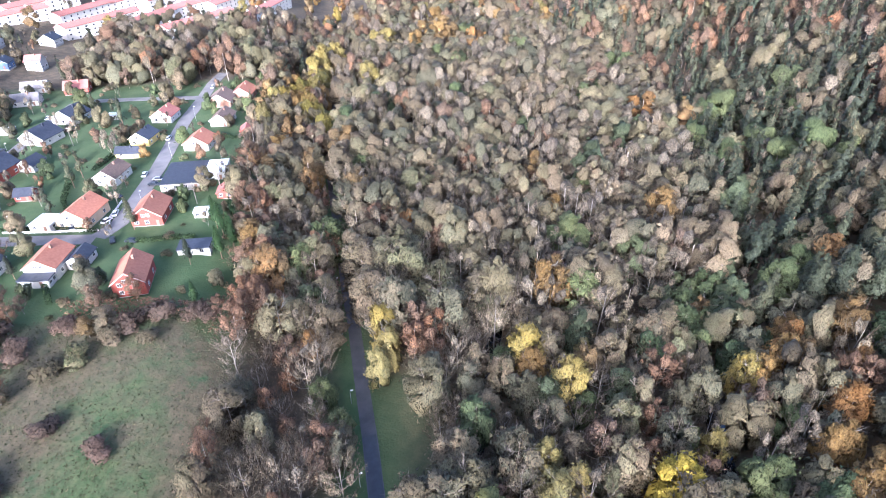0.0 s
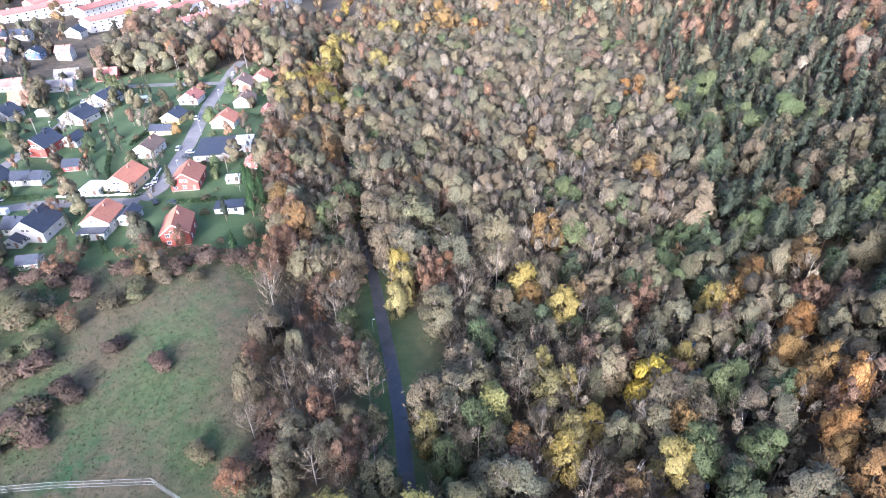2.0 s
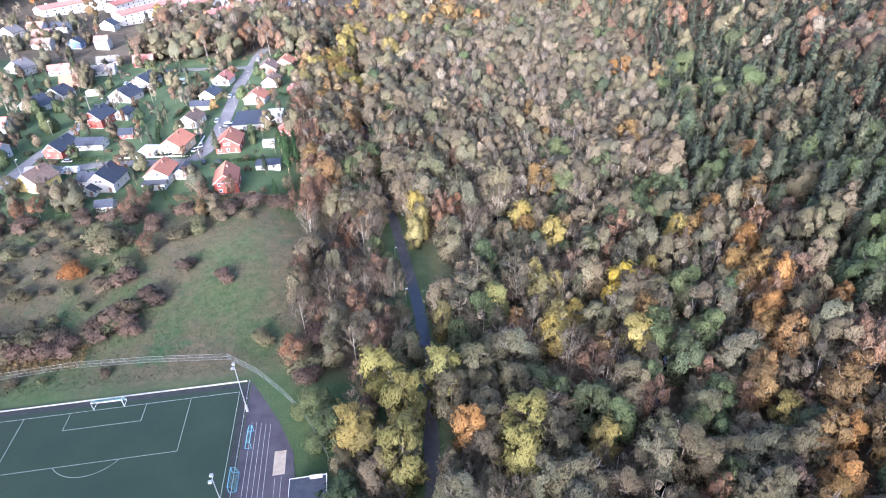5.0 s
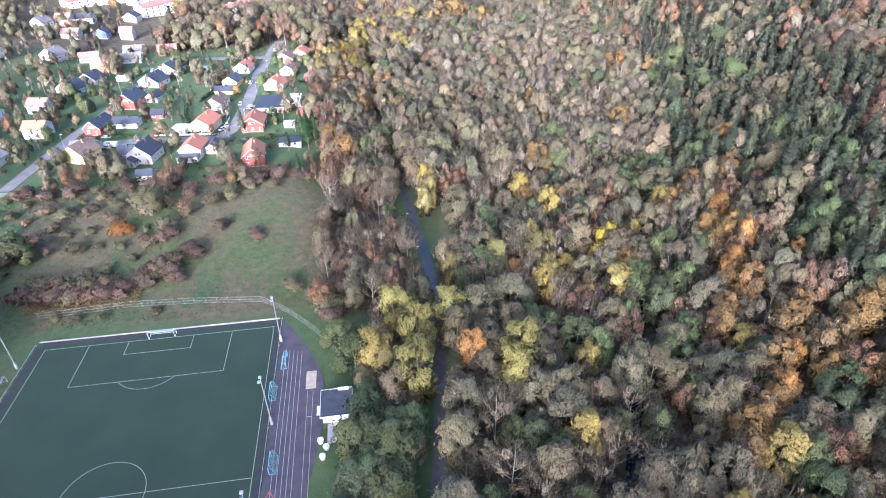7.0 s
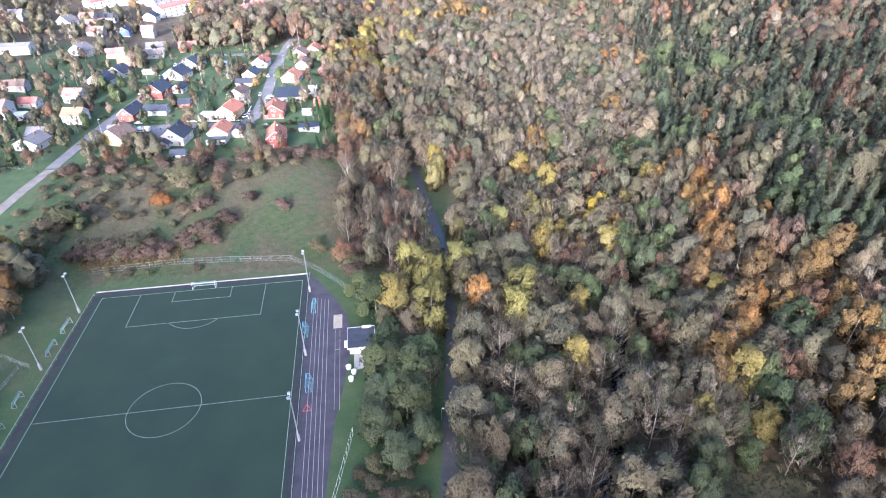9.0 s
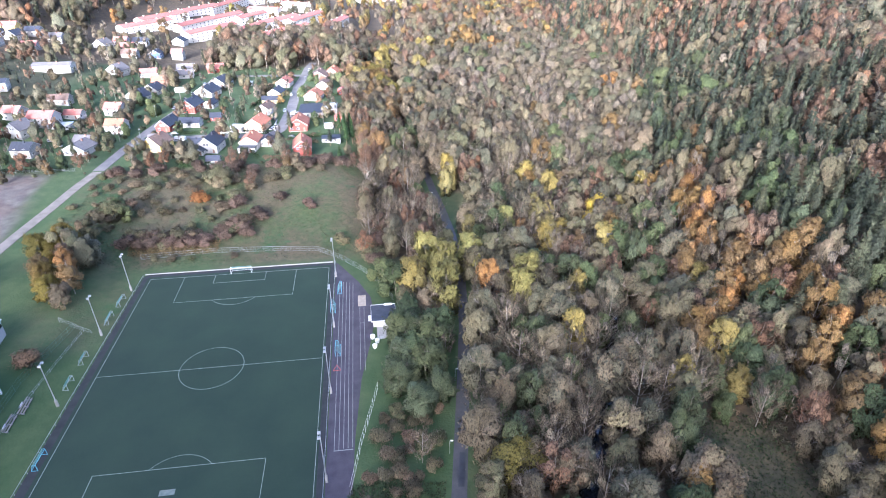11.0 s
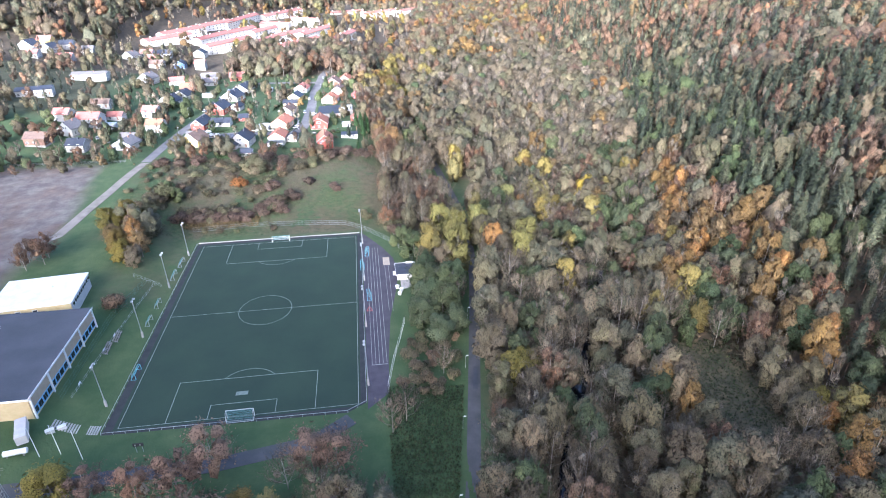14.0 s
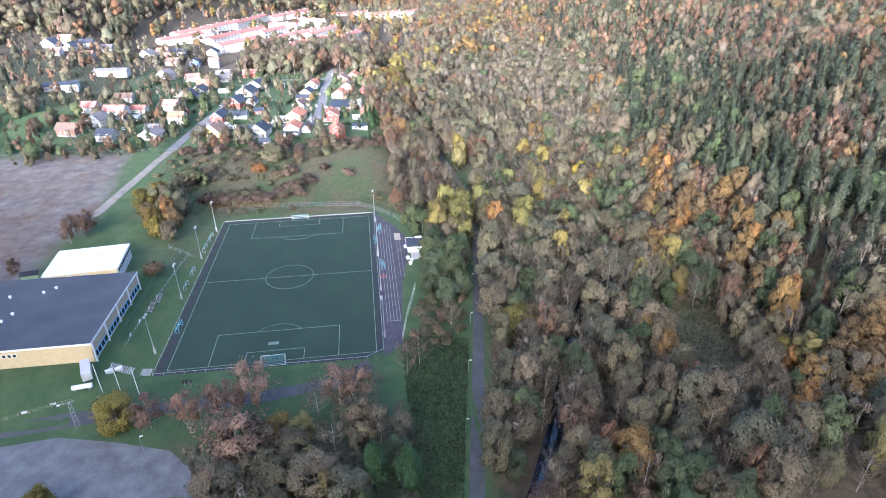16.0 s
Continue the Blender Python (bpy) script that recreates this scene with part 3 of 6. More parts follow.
for x, y, s in ((-22, -13, 1.0), (-29, -9, 0.95), (-24, -22, 0.95), (-30, -20, 0.85), (-18, -6, 0.9), (-27, 2, 0.9), (-21, -30, 0.7), (-27, -16, 0.85), (-32, -27, 0.75), (-27, -35, 0.7), (-30, 22, 0.8), (-34, 30, 0.7)):
    plant("green", x, y, s * 1.05, 1.5)
for x, y, s in ((57, -22, 1.15), (63, -19, 1.1), (54, -28, 1.1), (73, -12, 1.1), (88, 7, 1.1), (76, 19, 1.0), (74, 16, 1.0), (100, 87, 1.05), (93, 60, 0.95), (104, 91, 1.0), (81, -57, 1.1), (94, -17, 1.05), (84, -12, 1.0), (70, -15, 1.0)):
    plant("gold", x, y, s, 1.15)
plant("oak", -7, -60, 0.95, 1.75)
plant("oak", 72, -84, 0.7, 1.2)
plant("rust", -16, -76, 0.7, 1.0)
for x, y, s in ((1, 115, 1.15), (2, 108, 1.05), (-1, 103, 0.9)):
    plant("yellow", x, y, s, 0.95)
for x, y, s in ((11, 116, 1.15), (15, 113, 1.1), (9, 109, 1.1), (14, 107, 1.0), (-34, 132, 1.1), (-31, 128, 1.1), (-38, 134, 0.9), (-37, 126, 1.0)):
    plant("rust", x, y, s, 1.1)
plant("shrub", -14, 67, 1.1)
for x, y in ((87, 114), (99, 120), (97, 108), (81, 115), (92, 121), (90, 106), (103, 114), (84, 107), (106, 124)):
    plant("green", x, y, 0.95, 1.2)
for x, y, s in ((-17, 371, 1.5), (-9, 376, 1.4), (8, 337, 1.3), (13, 330, 1.2), (18, 414, 1.3)):
    plant("yellow", x, y, s, 1.3)
for x, y, s in ((-25, 295, 1.3), (-30, 303, 1.3), (-22, 284, 1.2), (-16, 268, 1.15), (-35, 299, 1.2), (-28, 316, 1.3), (-20, 325, 1.3)):
    plant("oak", x, y, s, 1.35)
for x, y, s in ((-10, 240, 1.1), (-6, 246, 1.1), (62, 413, 1.5), (52, 420, 1.5), (72, 418, 1.4), (85, 397, 1.4), (45, 408, 1.3), (66, 432, 1.5)):
    plant("gold", x, y, s, 1.5)
# scrub on the meadow
for x, y, s in ((-112, 97, 1.5), (-103, 110, 2.2), (-107, 113, 1.8), (-91, 76, 1.7), (-95, 73, 1.5), (-124, 68, 1.6), (-119, 67, 1.7), (-114, 68, 1.7), (-129, 69, 1.5), (-109, 69, 1.3), (-101, 90, 1.2), (-97, 98, 1.3), (-118, 105, 1.1), (-90, 104, 1.1), (-125, 88, 1.2),
                (-82, 112, 1.3), (-70, 122, 1.3), (-50, 60, 1.2), (-37, 47, 1.6), (-40, 53, 1.5), (-144, 85, 2.2), (-148, 80, 1.9), (-139, 90, 1.5), (-60, 120, 1.1), (-76, 116, 1.4)):
    plant("orange_shrub" if x == -112 else "shrub", x, y, s * 1.2, 1.3)
for x, y, s in ((-133, 64, 1.5), (-128, 67, 1.7), (-124, 64, 1.6), (-121, 67, 1.7), (-117, 64, 1.6), (-113, 66, 1.5), (-108, 63, 1.5), (-104, 65, 1.4), (-93, 73, 1.8), (-97, 70, 1.7), (-85, 82, 1.5), (-95, 92, 1.5), (-77, 94, 1.3), (-88, 70, 1.2), (-64, 88, 1.2), (-34, 59, 1.6), (-37, 42, 1.5),
                (-157, 127, 1.5), (-146, 122, 1.5), (-138, 127, 1.6), (-119, 129, 1.5), (-101, 127, 1.7), (-92, 120, 1.5), (-66, 127, 1.5), (-58, 129, 1.6), (-49, 130, 1.6), (-109, 128, 1.3), (-83, 128, 1.3)):
    plant("brown_shrub", x, y, s * 1.15, 1.35)
for x, y, s, k in ((-104, 108, 0.75, "olive"), (-40, 49, 0.7, "rust"), (-34, 66, 0.65, "rust"), (-91, 106, 0.5, "rust"), (-76, 124, 0.45, "gold"), (-72, 126, 0.5, "olive"), (-103, 129, 0.55, "rust"), (-143, 88, 0.5, "green"), (-138, 82, 0.5, "green")):
    plant(k, x, y, s, 1.6)
# beside the hall and behind it
for x, y, s, k in ((-150, 54, 0.85, "olive"), (-140, 48, 0.8, "olive"), (-151, 36, 0.75, "gold"), (-139, 30, 0.75, "gold"), (-145, 26, 0.7, "oak"), (-146, 66, 0.7, "olive"), (-176, 34, 0.75, "rust"), (-182, 31, 0.7, "rust"), (-139, 22, 0.6, "olive")):
    plant(k, x, y, s, 1.5)
for x, y, s in ((80, -97, 1.1), (88, -97, 1.1), (69, -101, 1.0), (76, -110, 1.05), (61, -109, 0.9), (83, -106, 1.1), (93, -90, 1.05), (102, 84, 1.0), (101, 67, 1.0), (94, 60, 0.95), (86, 24, 1.05), (88, 35, 1.0), (85, 5, 1.1), (73, 14, 1.0), (98, -2, 1.1), (106, 1, 1.0), (128, 113, 1.0), (116, 89, 1.0), (91, 50, 0.95)):
    plant("gold", x, y, s, 1.25)
for x, y, s, k in ((86, 150, 1.35, "bare"), (154, 240, 1.2, "gold"), (150, 232, 1.2, "gold"), (20, 42, 0.95, "rust"), (40, 32, 1.0, "gold"), (17, 57, 1.05, "poplar"), (32, 60, 1.05, "yellow"), (30, 42, 1.0, "yellow"), (6, -112, 0.55, "oak"), (-18, 356, 1.5, "yellow"), (-22, 345, 1.4, "yellow"), (26, 411, 1.4, "yellow")):
    plant(k, x, y, s, 1.3)
for x, y, s, k in ((-152, 58, 0.95, "oak"), (-158, 52, 0.9, "oak"), (-143, 38, 0.85, "gold"), (-149, 33, 0.8, "oak"), (-140, 46, 0.8, "olive"), (-146, 45, 0.8, "rust"), (-137, -7, 1.9, "shrub"), (-175, 28, 0.8, "rust"), (-180, 24, 0.7, "rust"), (-188, -4, 0.6, "rust")):
    plant(k, x, y, s, 1.3)
# between the car park and the pitch
for x, y, s, k in ((-125, -86, 0.75, "oak"), (-116, -88, 0.7, "rust"), (-89, -106, 1.15, "rust"), (-89, -83, 0.95, "rust"), (-96, -89, 0.9, "rust"), (-65, -86, 0.9, "rust"), (-59, -87, 0.85, "rust"), (-56, -118, 0.85, "spruce"), (-48, -120, 0.85, "spruce"),
                   (-133, -112, 0.5, "oak"), (-81, -96, 0.5, "oak"), (-74, -98, 0.5, "yellow"), (-106, -88, 0.7, "rust"), (-80, -113, 0.75, "olive"), (-70, -116, 0.8, "olive"), (-99, -97, 0.8, "bare"), (-71, -90, 0.7, "bare"), (-62, -96, 0.8, "bare"), (-66, -104, 0.75, "bare"), (-58, -100, 0.75, "olive"), (-76, -106, 0.7, "olive"),
                   (-93, -116, 0.8, "olive"), (-85, -121, 0.8, "bare"), (-54, -104, 0.7, "bare"), (-63, -123, 0.8, "olive")):
    plant("tan_birch" if k == "rust" else k, x, y, s * 1.1, 1.6)

MIX = {
    "valley": (("olive", .46), ("bare", .24), ("green", .17), ("rust", .07), ("gold", .03), ("yellow", .03)),
    "mid": (("bare", .48), ("olive", .45), ("rust", .03), ("green", .02), ("gold", .02)),
    "hill": (("pine", .5), ("rust", .23), ("olive", .14), ("bare", .11), ("gold", .02)),
    # conifers of the hill foot, with extra dark pines standing in for its shade
    "foot": (("pine", .62), ("green", .12), ("olive", .16), ("bare", .1)),
    "lane": (("olive", .38), ("gold", .24), ("rust", .2), ("yellow", .06), ("bare", .12)),
    "fringe": (("gold", .15), ("rust", .2), ("olive", .31), ("bare", .16), ("pine", .1), ("green", .08)),
    # mostly pines: their dark tone stands in for shade on the far slope
    "ridge": (("pine", .56), ("rust", .22), ("olive", .2), ("gold", .02)),
    "strip": (("bare", .32), ("rust", .22), ("olive", .34), ("gold", .04), ("green", .08)),
    "north": (("bare", .36), ("rust", .22), ("olive", .37), ("pine", .05)),
    "far": (("olive", .32), ("rust", .24), ("gold", .16), ("bare", .2), ("yellow", .08)),
    "leftwood": (("olive", .38), ("bare", .22), ("rust", .2), ("pine", .2)),
    "thicket": (("bare", .3), ("olive", .3), ("green", .2), ("rust", .12), ("yellow", .08)),
    "garden": (("shrub", .3), ("olive", .24), ("rust", .18), ("green", .14), ("bare", .1), ("gold", .04)),
    "hedgerow": (("shrub", .45), ("rust", .25), ("olive", .2), ("gold", .1)),
    "bush": (("shrub", 1.0),),
}


def zone(x, y):
    """What grows at a spot of the plan: a mix, the spacing, the size."""
    px, edge = float(np.interp(y, PATH_Y, PATH_X)), float(np.interp(y, FOOT_Y, FOOT_X))
    if x > px + (4.5 if y < 150 else 3.4):
        if y < 470:
            cr = float(np.interp(y, CREEK_Y, CREEK_X))
            if abs(x - cr) < 2.6 and y < 110:
                return None
            if ((x - 50) / 13) ** 2 + ((y + 74) / 24) ** 2 < 1:
                return None
            if -1 < x < 10 and 64 < y < 106:
                return None
            if x < edge:
                return ("valley" if y < 110 else "mid", 5.4 if y < 250 else 6.0, 0.98 if y < 110 else 1.1)
        if x >= edge:
            d = x - edge
            return ("fringe" if d < 26 and y < 96 else "foot" if d < 60 and y < 270 else "hill" if d < 150 and y < 330 else "ridge", 4.9 if math.hypot(x, y) < 300 else (5.2 if d < 150 else 6.4) + math.hypot(x, y) / 200, 1.0)
        return ("far", 9.0, 1.3)
    if y > 470 and -290 < x < 130 and y < 1000 and x < px - 14 and y < 780 + x * 1.2 + 250:
        return ("far", 26.0, 0.9)
    if y > 470 or (x < -300 and y > 440):
        return ("leftwood" if x < -60 else "far", 11.0, 1.2)
    if y > 345 and x > -165:
        return ("north", 7.2, 1.1)
    if x > -48 and y > 45 and x < px - (6 if y < 150 else 4) and x > -40 - 8 * (y > 165):
        return ("strip" if y < 205 else "lane", 5.2, 0.85 if y < 120 else 1.0)
    if -42 < x < px - 5 and -34 < y <= 45 and x > -29 + (y > 25) * 2:
        return ("strip", 5.5, 0.8)
    if -42 < x < px - 6 and -62 < y <= -34 and x > -43 - y * 0 + (y + 62) * 0.25:
        return ("bush", 2.9, 1.15)
    if -46 < x < px - 5 and -134 < y <= -62:
        return None
    if -205 < x < -44 and 130 < y < 345:
        return ("garden", 11.5, 0.5) if y > 139 else ("hedgerow", 6.5, 0.55)
    if x <= -205 and 118 < y <= 205:
        return ("garden", 9.5, 0.62)
    if x < -205 and y > 205:
        return ("leftwood", 11.0, 0.6)
    if -165 < x < -86 and 52 < y < 128:
        return ("bush", 8.0 if x < -100 else 15.0, 1.05)
    if -100 < x < -45 and -134 < y < -94:
        return ("thicket", 5.4, 0.66)
    return None


KEEP_OFF = []   # (x, y, radius) of houses and roads, filled below


def scatter():
    def band(y0, y1, step):
        for y in np.arange(y0, y1, step):
            out = sm(60, 200, y)
            for x in np.arange(-80 - (y + 214) * (0.7 - 0.13 * out), 5 - 30 * out + (y + 214) * (1.16 - 0.18 * out), step):
                yield x, y, step
    spots = list(band(-132, 260, 4.0)) + list(band(260, 480, 5.2)) + list(band(480, 1250, 8.0))
    for i in rng.permutation(len(spots)):
        x0, y0, st = spots[i]
        x, y = x0 + rng.uniform(-.5, .5) * st, y0 + rng.uniform(-.5, .5) * st
        zn = zone(x, y)
        if zn is None:
            continue
        gap = zn[1] * rng.uniform(0.72, 1.05)
        if not free(x, y, min(gap, 11.9)) or any((x - a) ** 2 + (y - b) ** 2 < r * r for a, b, r in KEEP_OFF):
            continue
        if zn[1] > 12 and rng.uniform() > 144 / zn[1] ** 2:
            continue
        mix = MIX[zn[0]]
        # kinds grow in groups
        g = noise.noise(Vector((x / 38, y / 38, 3.1))) * 0.5 + 0.5
        pick = (rng.uniform() + 0.6 * g) % 1.0
        acc = 0
        for k, wgt in mix:
            acc += wgt
            if pick <= acc:
                break
        plant(k, x, y, zn[2] * rng.uniform(0.72, 1.22), rng.uniform(0.9, 1.3) * (1.22 if y > 110 and k != "pine" else 1.0))


def raise_trees():
    extra = {"tan_birch": "rust", "lemon": "yellow", "brown_shrub": "shrub", "poplar": "yellow", "oak": "green", "spruce": "pine", "orange_shrub": "shrub"}
    by = {k: [] for k in KINDS}
    for p in PLACES:
        by[extra.get(p[0], p[0])].append(p)
    for k in KINDS:
        # the stretch along the camera's line stands tree by tree
        items = sorted(by[k], key=lambda p: (p[0] not in SPECIAL) * math.hypot(p[1] + 18, 1.2 * max(0, p[2] - 75)))
        solo, rest = items[:NEAR_COUNT[k]], items[NEAR_COUNT[k]:]
        for i, (kk, x, y, s, wide, turn) in enumerate(solo):
            name, label = LABEL[k]
            tr, cr = NEAR[k][i % VARIANTS]
            top = tagged(new(name), label, "shrub" if k == "shrub" else "tree", {"shrub": "scrub"}.get(k, "wood along the valley"))
            top.matrix_basis = Matrix.LocRotScale((x, y, tz(x, y) - 0.15), Euler((0, 0, turn)), (s * wide, s * wide, s))
            part("trunk", tr, None, top)
            c = part("crown", cr, None, top)
            if kk in SPECIAL:
                c.data = SPECIAL[kk][i % 2]
        if rest:
            vs, ts, sl, ti, ns, n = [], [], [], [], [], 0
            for i, (kk, x, y, s, wide, turn) in enumerate(rest):
                (wv, wt), (lv, lt), nn = (FAR if math.hypot(x + 30, y + 100) < 325 else FAINT)[k][i % VARIANTS]
                cs, sn = math.cos(turn), math.sin(turn)
                r = np.array(((cs, -sn, 0), (sn, cs, 0), (0, 0, 1.0)))
                v = (np.concatenate([wv, lv]) * (s * wide, s * wide, s)) @ r.T + (x, y, tz(x, y) - 0.2)
                vs.append(v)
                ns.append(nn @ r.T)
                ts.append(np.concatenate([wt, lt + len(wv)]) + n)
                sl.append(np.concatenate([np.zeros(len(wt)), np.ones(len(lt))]))
                ti.append(np.full(len(v), rng.uniform()))
                n += len(v)
            me = mesh_np("wood", np.concatenate(vs), np.concatenate(ts), [WOOD[k], LEAF[k]], np.concatenate(sl), np.concatenate(ti), np.concatenate(ns))
            tagged(new("distant_" + LABEL[k][0] + "_wood", me), "far wood: " + LABEL[k][1], "woodland", kind="stuff")


NEAR_COUNT = {"olive": 240, "bare": 150, "green": 130, "yellow": 80, "gold": 85, "rust": 160, "pine": 100, "shrub": 125}
SPECIAL = {}
for kk, base, tones in (("tan_birch", "rust", [(0.24, 0.16, 0.11), (0.28, 0.185, 0.125), (0.26, 0.155, 0.095)]), ("lemon", "yellow", [(0.5, 0.37, 0.055), (0.56, 0.42, 0.06)]), ("brown_shrub", "shrub", [(0.15, 0.1, 0.075), (0.18, 0.125, 0.09), (0.13, 0.095, 0.07)]), ("poplar", "yellow", [(0.2, 0.19, 0.065), (0.25, 0.22, 0.065), (0.17, 0.175, 0.065)]), ("oak", "green", [(0.17, 0.15, 0.04), (0.21, 0.17, 0.035), (0.19, 0.13, 0.04)]),
                        ("spruce", "pine", [(0.035, 0.07, 0.025), (0.05, 0.09, 0.03)]), ("orange_shrub", "shrub", [(0.3, 0.13, 0.045), (0.34, 0.16, 0.05)])):
    mt = foliage(kk + "_leaves", tones)
    SPECIAL[kk] = []
    for i in range(2):
        me = NEAR[base][i][1].copy()
        me.materials.clear()
        me.materials.append(mt)
        SPECIAL[kk].append(me)

# ---------------------------------------------------------------- roads, path, water
bm = ribbon(bmesh.new(), [(x, y) for x, y in zip(PATH_X, PATH_Y)][:-1], 3.7, 0.07, step=3)
tagged(part("cycle_path", bm, M_ASPHALT), "narrow grey asphalt cycle path through the wood", "path", kind="structure")
bm = ribbon(bmesh.new(), [(-4.0, 50), (-3.6, 66), (-4.1, 80), (-4.6, 88)], 3.3, 0.085, 0.1, 2)
tagged(part("wet_patch", bm, M_WET), "dark damp stretch of asphalt on the path", "stain", kind="structure")
bm = ribbon(bmesh.new(), [(-17.6, -50), (-18.6, -55), (-19.6, -60)], 1.5, 0.085, 0.1, 1.5)
tagged(part("wet_patch", bm, M_WET), "dark damp patch on the asphalt path", "stain", kind="structure")
bm = ribbon(bmesh.new(), list(zip(CREEK_X, CREEK_Y))[1:10], 4.4, 0.45, 0.5, 3)
tagged(part("stream", bm, M_WATER), "dark slow stream between the trees", "stream", kind="structure")
bm = ribbon(bmesh.new(), [(19, 78), (25, 92), (28, 104), (36, 125)], 4.0, 0.12, 0.5, 3)
tagged(part("stream_arm", bm, M_WATER), "dark side arm of the stream under trees", "stream", kind="structure")


def road(name, pts, width, mat, lift, label):
    tagged(part(name, ribbon(bmesh.new(), pts, width, lift), mat), label, "road", kind="structure")
    for (x0, y0), (x1, y1) in zip(pts, pts[1:]):
        k = max(1, int(math.hypot(x1 - x0, y1 - y0) / 5))
        KEEP_OFF.extend((x0 + (x1 - x0) * i / k, y0 + (y1 - y0) * i / k, width / 2 + 2.5) for i in range(k + 1))


road("road_street", [(-91, 177), (-86.5, 186), (-85.5, 195), (-84, 230), (-84.5, 286), (-82, 318), (-81, 345), (-78, 365)], 6.5, M_ROAD, 0.15, "grey residential street between the houses")
road("road_cross", [(-91.5, 176.2), (-109, 178.4), (-129, 180.5), (-143, 178.5), (-157, 179), (-166, 172)], 6.0, M_ROAD, 0.13, "grey side street along garden hedges")
road("road_west", [(-167.5, 134), (-165, 165), (-161.5, 195), (-156, 230), (-152, 262), (-150.5, 300), (-148, 322)], 5.6, M_ROAD, 0.17, "grey residential street with parked cars")
road("road_north", [(-149, 325), (-120, 324), (-82, 320)], 5.5, M_ROAD, 0.11, "grey street along the northern gardens")
road("track_gravel", [(-167.5, 133), (-173, 98), (-178, 74), (-181, 54), (-192, 40)], 4.6, M_GRAVEL, 0.14, "pale gravel track beside the earth lot")
road("drive_hall", [(-196, -150), (-180, -104), (-158, -84), (-138, -82), (-112, -80), (-90, -80), (-66, -76), (-56, -69)], 4.6, M_ASPHALT, 0.11, "asphalt service drive behind the pitch")

bm = bmesh.new()
prism(bm, [(-190, -140), (-178, -104), (-160, -90), (-140, -88), (-124, -92), (-109, -97), (-102, -104), (-99.5, -113), (-103, -125), (-112, -140)], -1.0, 0.14)
for v in bm.verts:
    if v.co.z > 0:
        v.co.z = tz(v.co.x, v.co.y) + 0.2
bmesh.ops.triangulate(bm, faces=[f for f in bm.faces if len(f.verts) > 4])
tagged(part("car_park", bm, M_CARPARK), "empty grey asphalt turning area", "car park", kind="structure")

# ---------------------------------------------------------------- pitch
CX, CY, HW, HL = -86.3, -10.9, 32.3, 52.5
pitch = tagged(new("football_pitch"), "dark green artificial football pitch with white lines", "pitch", kind="structure")
bm = prism(bmesh.new(), [(-122.3, -65.4), (-57, -66.4), (-51.6, -63.0), (-51.6, 44.6), (-119.5, 46.2), (-121.6, 43.5)], -0.6, 0.06)
part("border", bm, M_RUBBER, pitch, "black rubber border")
part("turf", boxed(CX - HW - 1.2, CX + HW + 0.6, CY - HL - 0.9, CY + HL + 1.6, -0.4, 0.085), M_TURF, pitch)


def line(x0, y0, x1, y1, w=0.14):
    dx, dy = x1 - x0, y1 - y0
    s = math.hypot(dx, dy)
    nx, ny = dy / s * w / 2, -dx / s * w / 2
    bm = prism(bmesh.new(), [(x0 + nx, y0 + ny), (x1 + nx, y1 + ny), (x1 - nx, y1 - ny), (x0 - nx, y0 - ny)], 0.05, 0.097)
    part("line", bm, M_LINE, pitch)


def arc(cx, cy, r, a0, a1, w=0.14):
    k = 40
    bm, rows = bmesh.new(), []
    for i in range(k + 1):
        an = radians(a0 + (a1 - a0) * i / k)
        rows.append([bm.verts.new((cx + (r + e) * math.cos(an), cy + (r + e) * math.sin(an), 0.097)) for e in (-w / 2, w / 2)])
    for p, q in zip(rows, rows[1:]):
        bm.faces.new((p[0], p[1], q[1], q[0]))
    part("line", bm, M_LINE, pitch)


XL, XR, YB, YT = CX - HW, CX + HW, CY - HL, CY + HL
for a4 in ((XL, YB, XR, YB), (XL, YT, XR, YT), (XL, YB, XL, YT), (XR, YB, XR, YT), (XL, CY, XR, CY)):
    line(*a4)
for s, y in ((1, YB), (-1, YT)):
    for half, deep in ((20.16, 16.5), (9.16, 5.5)):
        line(CX - half, y, CX - half, y + s * deep)
        line(CX + half, y, CX + half, y + s * deep)
        line(CX - half, y + s * deep, CX + half, y + s * deep)
    arc(CX, y + s * 11, 9.15, *((37, 143) if s > 0 else (217, 323)))
arc(CX, CY, 9.15, 0, 360)
part("scuff", boxed(CX - 3.0, CX + 0.5, YB + 8.6, YB + 10.2, 0.02, 0.091), surface("worn_sand", (0.1, 0.13, 0.11), (0.22, 0.24, 0.22), 1.2), pitch, "worn sandy patch")

# low white kerb round the pitch
bm = bmesh.new()
box(bm, -121.5, -52.5, 45.1, 45.35, -0.3, 0.4, 0.04)
tagged(part("board_north", bm, M_CONCRETE), "low pale concrete kerb along the end of the pitch", "board", kind="structure")
bm = bmesh.new()
for x0, y0, x1, y1 in ((-122.2, -65.2, -121.6, 43.5), (-122.2, -65.4, -57, -66.4), (-57, -66.4, -51.7, -63.2), (-51.7, -63.2, -51.7, 44.8)):
    rod(bm, (x0, y0, 0.9), (x1, y1, 0.9), 0.06)
    k = int(math.hypot(x1 - x0, y1 - y0) / 3)
    for i in range(k + 1):
        x, y = x0 + (x1 - x0) * i / k, y0 + (y1 - y0) * i / k
        rod(bm, (x, y, -0.2), (x, y, 0.9), 0.04)
tagged(part("pitch_rail", bm, M_STEEL), "low tubular steel rail around the pitch", "rail", kind="structure")

